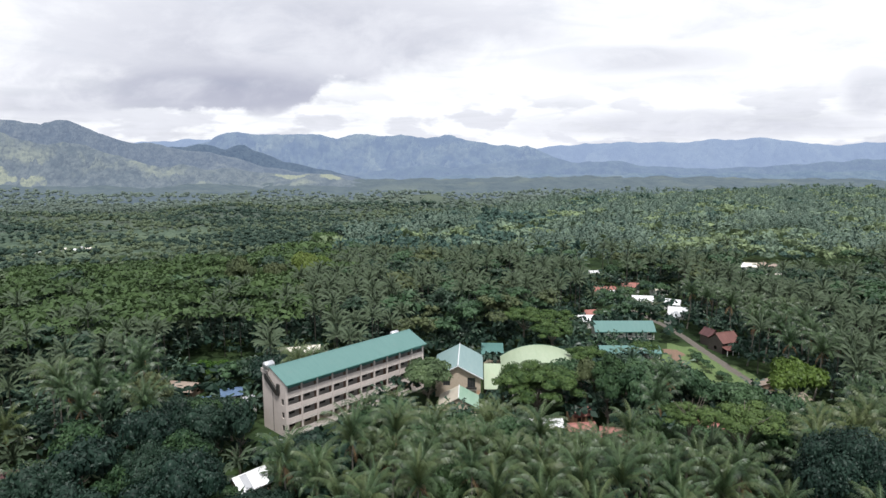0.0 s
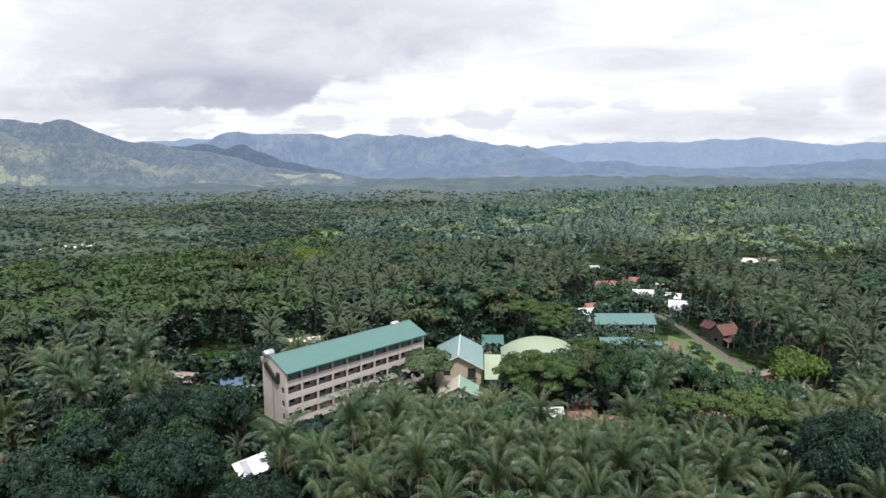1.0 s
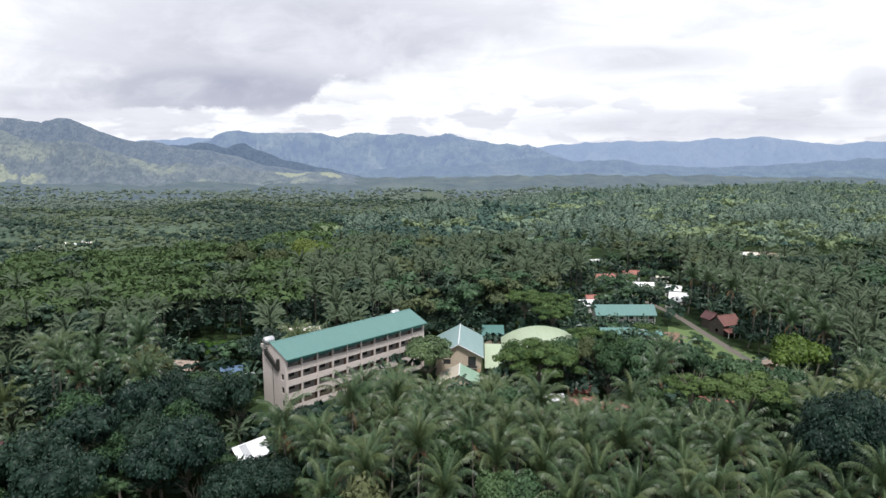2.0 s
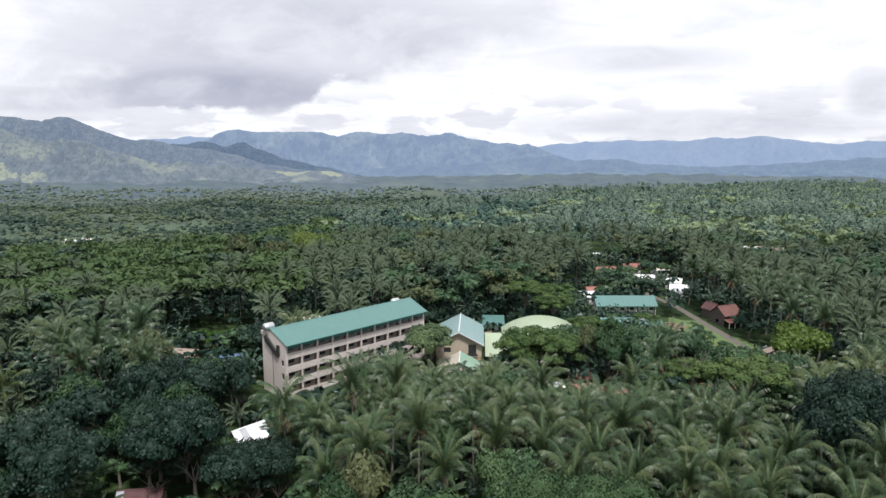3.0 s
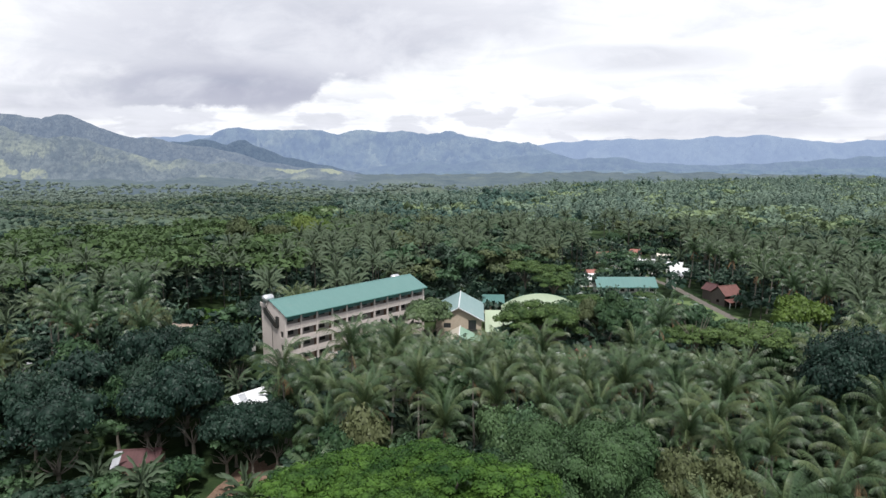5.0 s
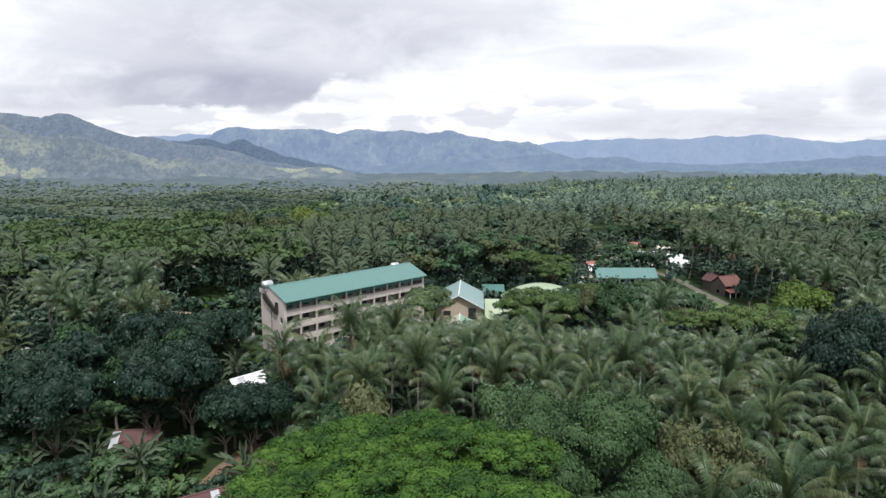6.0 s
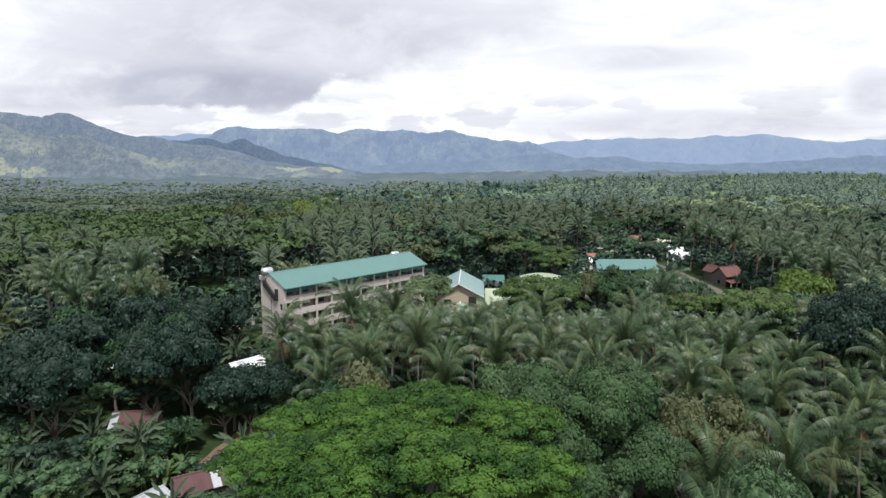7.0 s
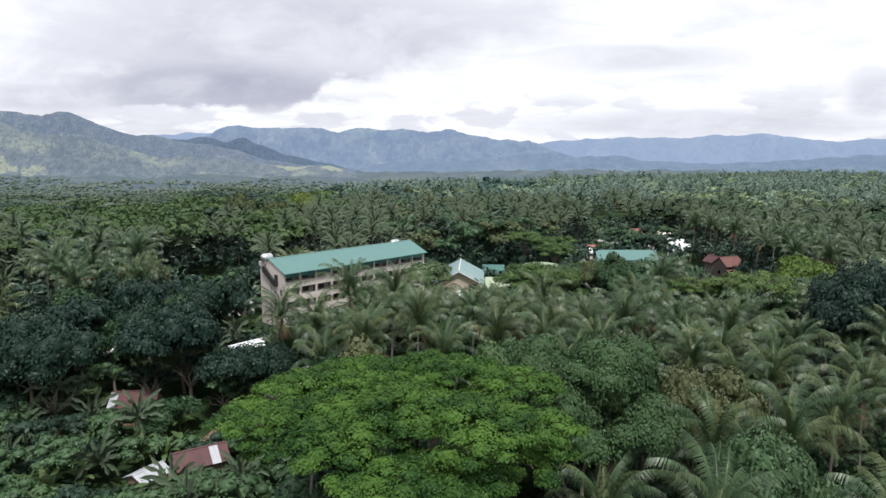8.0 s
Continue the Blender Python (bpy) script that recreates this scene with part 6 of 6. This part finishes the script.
near_palms, near_trees, mid_palms, mid_trees, mid_flat = [], [], [], [], []
for x, y in grid(44, 345, 5.6, 22):
    d = math.hypot(x, y)
    if taken(x, y, (1.4 if x < -22 else 2.1) if d < 165 else 1.9) or on_open_ground(x, y):
        continue
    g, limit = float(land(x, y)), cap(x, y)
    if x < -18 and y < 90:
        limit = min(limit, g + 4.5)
    patch = float(waves(x / 46, y / 46, 91, 3))
    palmy = 0.66 + 0.34 * patch
    if x < -28 and y < 152 and x > -0.95 * y:
        palmy = 0.16 + 0.1 * patch
    if x < -0.16 * y and d > 155:
        palmy = 0.60 if d < 232 - 18 * patch else 0.06
    if y < 74 and x < 14:
        palmy = 0.1
    if y < 60 and x < 14:
        continue
    if 16 < x < 84 and 150 < y < 232:
        palmy = 0.0
    if x > -60 and 168 < y < 330 and palmy:
        palmy = 0.70 + 0.55 * patch
    if x > 92 and 100 < y < 215:
        palmy = 0.88
    if d > 182 and limit > g + 16 and RNG.random() < 0.085 and not taken(x, y, 3.5, 1.5):
        mid_trees.append((x, y, g + RNG.uniform(15.5, 20.0), RNG.uniform(1.4, 2.0), RNG.uniform(0, 6.28)))
        FOREST.append((x, y, 5.0))
        continue
    if RNG.random() < palmy:
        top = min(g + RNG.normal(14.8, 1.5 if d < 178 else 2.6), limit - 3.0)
        if top - g < 5:
            top = 0
        elif d < 178:
            near_palms.append((x, y, top))
            FOREST.append((x, y, 2.1))
        else:
            mid_palms.append((x, y, top, RNG.uniform(0.72, 0.95), RNG.uniform(0, 6.28)))
            FOREST.append((x, y, 1.9))
    else:
        flat = x < -0.16 * y and d > 210
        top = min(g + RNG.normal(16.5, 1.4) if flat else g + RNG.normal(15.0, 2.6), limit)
        if top - g < 3.0:
            top = 0
        elif d < 178:
            near_trees.append((x, y, top))
            FOREST.append((x, y, 1.6))
        else:
            (mid_flat if flat else mid_trees).append((x, y, top, RNG.uniform(0.85, 1.25), RNG.uniform(0, 6.28)))
            FOREST.append((x, y, 3.6 if flat else 1.6))

near_palms.sort(key=lambda p: p[0] ** 2 + p[1] ** 2)
for i, (x, y, top) in enumerate(near_palms[:290]):
    if i < 42:
        plant_near_palm(RNG, x, y, top, RNG.uniform(0.92, 1.12))
    else:
        plant_palm(NEAR_PALMS[i % 6], x, y, top, RNG.uniform(0.9, 1.12), RNG.uniform(0, 360))
mid_palms += [(x, y, top, 1.0, RNG.uniform(0, 6.28)) for x, y, top in near_palms[290:]]
LABELS = {"d": "dense dark green broadleaf tree", "m": "green broadleaf tree among palms", "g": "grey-green broadleaf tree among palms", "o": "broadleaf tree with olive-brown foliage", "b": "low green bush among trees"}
for i, (x, y, top) in enumerate(near_trees[:290]):
    h = top - float(land(x, y))
    u = RNG.random()
    key = "b" if h < 6 else "d" if x < -25 and u < 0.66 else "m" if u < 0.6 else "g" if u < 0.94 or x < -25 else "o"
    kinds = {"d": DARK, "m": MID, "g": GREY, "o": OLIVE, "b": BUSH}[key]
    if y < 112 and key in "dm":
        kinds = DARK_FINE if key == "d" else MID_FINE
    size = min(RNG.uniform(0.75, 1.15), h / 7.0) if key != "b" else RNG.uniform(0.8, 1.5)
    plant_tree(kinds[i % len(kinds)], x, y, max(top, float(land(x, y)) + 2.2 * size), size, RNG.uniform(0, 360), "bush" if key == "b" else "broadleaf_tree", LABELS[key], "broadleaf trees")
mid_trees += [(x, y, top, 1.0, 0.0) for x, y, top in near_trees[290:]]

# the woods further off
def light_palm(seed, fronds=19, segs=7):
    """A palm crown of arching fronds: each one folded blade, its sides hanging from the rib, with a ragged edge."""
    rng = np.random.default_rng(seed)
    verts, tris = [], []
    for i in range(fronds):
        u = (i + 0.5) / fronds
        yaw, rise, droop = i * 2.39996 + rng.uniform(-0.3, 0.3), 82 - 80 * u + rng.uniform(-8, 8), 74 + 34 * u + rng.uniform(-10, 14)
        t = np.linspace(0, 1, segs + 1)
        ang = np.radians(rise - droop * t ** 1.8)
        l = 6.5 * (0.78 + 0.30 * math.sin(math.pi * min(1, 0.2 + u))) * rng.uniform(0.92, 1.08)
        px = np.concatenate([[0], np.cumsum(np.cos(ang[:-1]))]) * l / segs
        pz = np.concatenate([[0], np.cumsum(np.sin(ang[:-1]))]) * l / segs
        cy, sy, bend = math.cos(yaw), math.sin(yaw), rng.uniform(-0.1, 0.1)
        py = bend * t ** 2 * l
        n, rows = len(verts), [(px[k], py[k], pz[k]) for k in range(segs + 1)]
        for side in (1, -1):
            for k in range(segs):
                w = 0.95 * (0.35 + 0.65 * math.sin(math.pi * (k + 1.0) / (segs + 1.2))) * (1.0 if k % 2 else 0.5) * rng.uniform(0.85, 1.15)
                rows.append(((px[k] + px[k + 1]) / 2 + 0.16 * w, (py[k] + py[k + 1]) / 2 + side * w * 0.50, (pz[k] + pz[k + 1]) / 2 - w * 0.80))
        verts += [(x * cy - y * sy, x * sy + y * cy, z) for x, y, z in rows]
        for m in (0, 1):
            edge = n + segs + 1 + m * segs
            for k in range(segs):
                tris.append((n + k, n + k + 1, edge + k))
                if k:
                    tris.append((n + k, edge + k, edge + k - 1))
    return np.array(verts), np.array(tris)


SMALL = [light_palm(700 + i) for i in range(6)]
TINY = [small_palm(np.random.default_rng(720 + i), 10, 3, 5.9, 0.9) for i in range(5)]
def bare_crown(seed, radius, height, lobes, leaf, count, flat=0.0, spread=0.42):
    (v, t), _ = crown_model(seed, radius, height, lobes, leaf, count, flat, 0.0, spread, 1 if count > 100 else 0)
    return v - (0, 0, height * 0.93), t
MID_CROWN = [bare_crown(740 + i, 4.6, 7.0, 9, 0.78, 140) for i in range(4)]
MID_FLAT = [bare_crown(750 + i, 8.0, 4.6, 14, 1.5, 100, 0.9, 0.3) for i in range(4)]
FAR_CROWN = [bare_crown(760 + i, 5.0, 7.0, 5, 1.7, 40) for i in range(4)]
FAR_FLAT = [bare_crown(765 + i, 8.5, 4.5, 9, 2.2, 80, 0.9, 0.35) for i in range(3)]
def lump_of(seed):
    """A far crown: two or three uneven knots with some loose sprays."""
    rng = np.random.default_rng(seed)
    sprays = crown_model(seed, 6.5, 8.0, 4, 3.6, 9, core=0)[0]
    knots = [(KNOT[0][0] * rng.uniform(0.75, 1.15, (len(KNOT[0][0]), 1)) * (4.4, 4.4, 3.4) * rng.uniform(0.7, 1.0) + (rng.uniform(-3, 3), rng.uniform(-3, 3), rng.uniform(3.6, 4.6)), KNOT[0][1]) for _ in range(2)]
    v, t = merge([sprays, *knots])
    return v - (0, 0, 7.4), t
LUMP = [lump_of(770 + i) for i in range(6)]
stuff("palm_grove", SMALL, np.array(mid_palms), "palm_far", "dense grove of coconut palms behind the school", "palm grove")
mid_trees = np.array(mid_trees)
# dark leaves are favoured on the left, in place of a cloud's shade
tone = RNG.random(len(mid_trees)) + 0.5 * waves(mid_trees[:, 0] / 40, mid_trees[:, 1] / 40, 55, 2) - 0.35 * (mid_trees[:, 0] < -0.25 * mid_trees[:, 1])
stuff("woodland", MID_CROWN, mid_trees[tone < 0.42], "leaf_dark", "dark green broadleaf trees among the palms", "woods")
stuff("woodland", MID_CROWN, mid_trees[(tone >= 0.42) & (tone < 0.9)], "leaf_mid", "mixed green broadleaf trees among the palms", "woods")
stuff("woodland", MID_CROWN, mid_trees[tone >= 0.9], "leaf_olive", "olive-green broadleaf trees among the palms", "woods")
stuff("umbrella_woods", MID_FLAT, np.array(mid_flat), "leaf_umbrella", "layered bright green umbrella trees", "woods")
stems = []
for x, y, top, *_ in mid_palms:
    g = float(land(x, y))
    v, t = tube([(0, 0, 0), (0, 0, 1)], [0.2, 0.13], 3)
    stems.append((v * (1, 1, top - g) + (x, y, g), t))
tagged(new("palm_stems", with_material(tri_mesh("palm_stems", *merge(stems)), M["shaded_stem_bark"])), "grey stems of the palm grove", "palm grove", kind="stuff")

# undergrowth: shrubs and young palms that fill the floor between the stems
shrubs, young = [], []
for x, y in [*grid(42, 250, 4.3, 18), *grid(250, 345, 6.0, 18)]:
    if on_open_ground(x, y) or taken(x, y, -1.2, 4.2):
        continue
    g = float(land(x, y))
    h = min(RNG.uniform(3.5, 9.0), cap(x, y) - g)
    if h < 0.8:
        continue
    if RNG.random() < (0.92 if x < -18 and y < 110 else 0.78):
        shrubs.append((x, y, g + h, RNG.uniform(0.9, 1.7) * min(1, h / 3.0), RNG.uniform(0, 6.28)))
    else:
        young.append((x, y, g + h * 0.8, RNG.uniform(0.6, 0.95), RNG.uniform(0, 6.28)))
FINE_SHRUB = [bare_crown(790 + i, 2.6, 3.6, 7, 0.28, 170) for i in range(5)]
SHRUB = [bare_crown(780 + i, 2.8, 3.6, 5, 1.15, 20) for i in range(5)]
shrubs = np.array(shrubs)
close = shrubs[:, 1] < 108
half = close & (np.arange(len(shrubs)) % 5 < 3)
stuff("undergrowth", FINE_SHRUB, shrubs[half], "leaf_mid", "leafy green undergrowth round the huts and palms", "undergrowth")
stuff("undergrowth", FINE_SHRUB, shrubs[close & ~half], "leaf_dark", "leafy dark green undergrowth round the huts and palms", "undergrowth")
stuff("undergrowth", SHRUB, shrubs[~close], "leaf_dark", "dark green undergrowth between the stems", "undergrowth")
young = np.array(young)
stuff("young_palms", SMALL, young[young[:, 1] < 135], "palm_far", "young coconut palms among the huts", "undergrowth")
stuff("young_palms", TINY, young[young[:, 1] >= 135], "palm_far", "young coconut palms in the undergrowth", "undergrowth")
def terrace_edge(x, y):
    return float(np.interp(x / max(y, 1.0), *zip(*EDGE)))


far_palms, far_trees, far_flat = [], [], []
for x, y in grid(345, 1560, 8.2, 20):
    d, edge = math.hypot(x, y), terrace_edge(x, y)
    if d > edge + 45 or d > 720 and RNG.random() < 0.30 + (d - 720) / 2600:
        continue
    if y < 400 and taken(x, y, 2):
        continue
    g = float(land(x, y))
    p = float(waves(x / 80, y / 80, 17, 3))
    u = RNG.random()
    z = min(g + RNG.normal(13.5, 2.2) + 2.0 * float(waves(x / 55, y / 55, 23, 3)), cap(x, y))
    row = (x, y, z, RNG.uniform(0.9, 1.3), RNG.uniform(0, 6.28))
    if u > 0.915:
        far_trees.append((x, y, z + 3.0, RNG.uniform(1.5, 2.2), row[4]))
    elif x < -0.17 * y and d > edge - 60:
        far_flat.append(row)
    elif u < (0.42 if x > 0.12 * y or y > 640 else 0.08) + 0.6 * p:
        far_palms.append((x, y, z, row[3] * (1.0 if d < 720 else 1.15), row[4]))
    else:
        far_trees.append(row)
valley, plain = [], []
for y in np.concatenate([np.arange(330, 620, 17.0), np.arange(620, 1500, 9.5), np.arange(1500, 2000, 20.0)]):
    step = (6.8 + y * 0.004) * (1.0 if y < 1500 else 1.9)
    for x in np.arange(-0.76 * y, 0.76 * y, step):
        px, py = x + RNG.uniform(-0.6, 0.6) * step, y + RNG.uniform(-6, 6)
        d, edge = math.hypot(px, py), terrace_edge(px, py)
        if d < edge + 45 or RNG.random() > (0.85 if d > 1.9 * edge else 0.14):
            continue
        if ((px + 495) / 75) ** 2 + ((py - 790) / 22) ** 2 < 1:
            continue
        # fields and clearings between the stands lie in long bands across the valley
        stand = float(waves(px / 260, py / 75, 71, 3))
        if stand > 0.75 and RNG.random() < 0.7:
            continue
        row = (px, py, float(land(px, py)) + RNG.normal(9.5, 2.2), RNG.uniform(0.42, 0.72) * (1 + y / 4000) * (1.0 if y < 1500 else 1.35), RNG.uniform(0, 6.28))
        (valley if d < 1550 else plain).append((row, stand + 0.35 * RNG.normal()))
stuff("far_palm_grove", TINY, np.array(far_palms), "palm_hazed", "far coconut groves on the terrace", "palm grove")
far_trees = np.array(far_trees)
# left woods biased dark for cloud shade, right woods biased light
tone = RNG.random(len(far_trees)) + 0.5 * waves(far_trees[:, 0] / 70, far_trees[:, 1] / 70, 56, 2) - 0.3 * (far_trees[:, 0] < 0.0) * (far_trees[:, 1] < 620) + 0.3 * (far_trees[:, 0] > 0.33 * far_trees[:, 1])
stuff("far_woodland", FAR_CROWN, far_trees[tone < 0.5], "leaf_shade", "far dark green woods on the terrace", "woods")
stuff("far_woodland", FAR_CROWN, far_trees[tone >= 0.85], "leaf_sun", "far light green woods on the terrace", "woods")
stuff("far_woodland", FAR_CROWN, far_trees[(tone >= 0.5) & (tone < 0.85)], "leaf_hazed", "far mixed woods on the terrace", "woods")
stuff("far_umbrella_woods", FAR_FLAT, np.array(far_flat), "leaf_umbrella", "far bright green umbrella trees at the terrace edge", "woods")
tone = np.array([v for _, v in valley])
valley = np.array([r for r, _ in valley])
near = valley[:, 1] < 980
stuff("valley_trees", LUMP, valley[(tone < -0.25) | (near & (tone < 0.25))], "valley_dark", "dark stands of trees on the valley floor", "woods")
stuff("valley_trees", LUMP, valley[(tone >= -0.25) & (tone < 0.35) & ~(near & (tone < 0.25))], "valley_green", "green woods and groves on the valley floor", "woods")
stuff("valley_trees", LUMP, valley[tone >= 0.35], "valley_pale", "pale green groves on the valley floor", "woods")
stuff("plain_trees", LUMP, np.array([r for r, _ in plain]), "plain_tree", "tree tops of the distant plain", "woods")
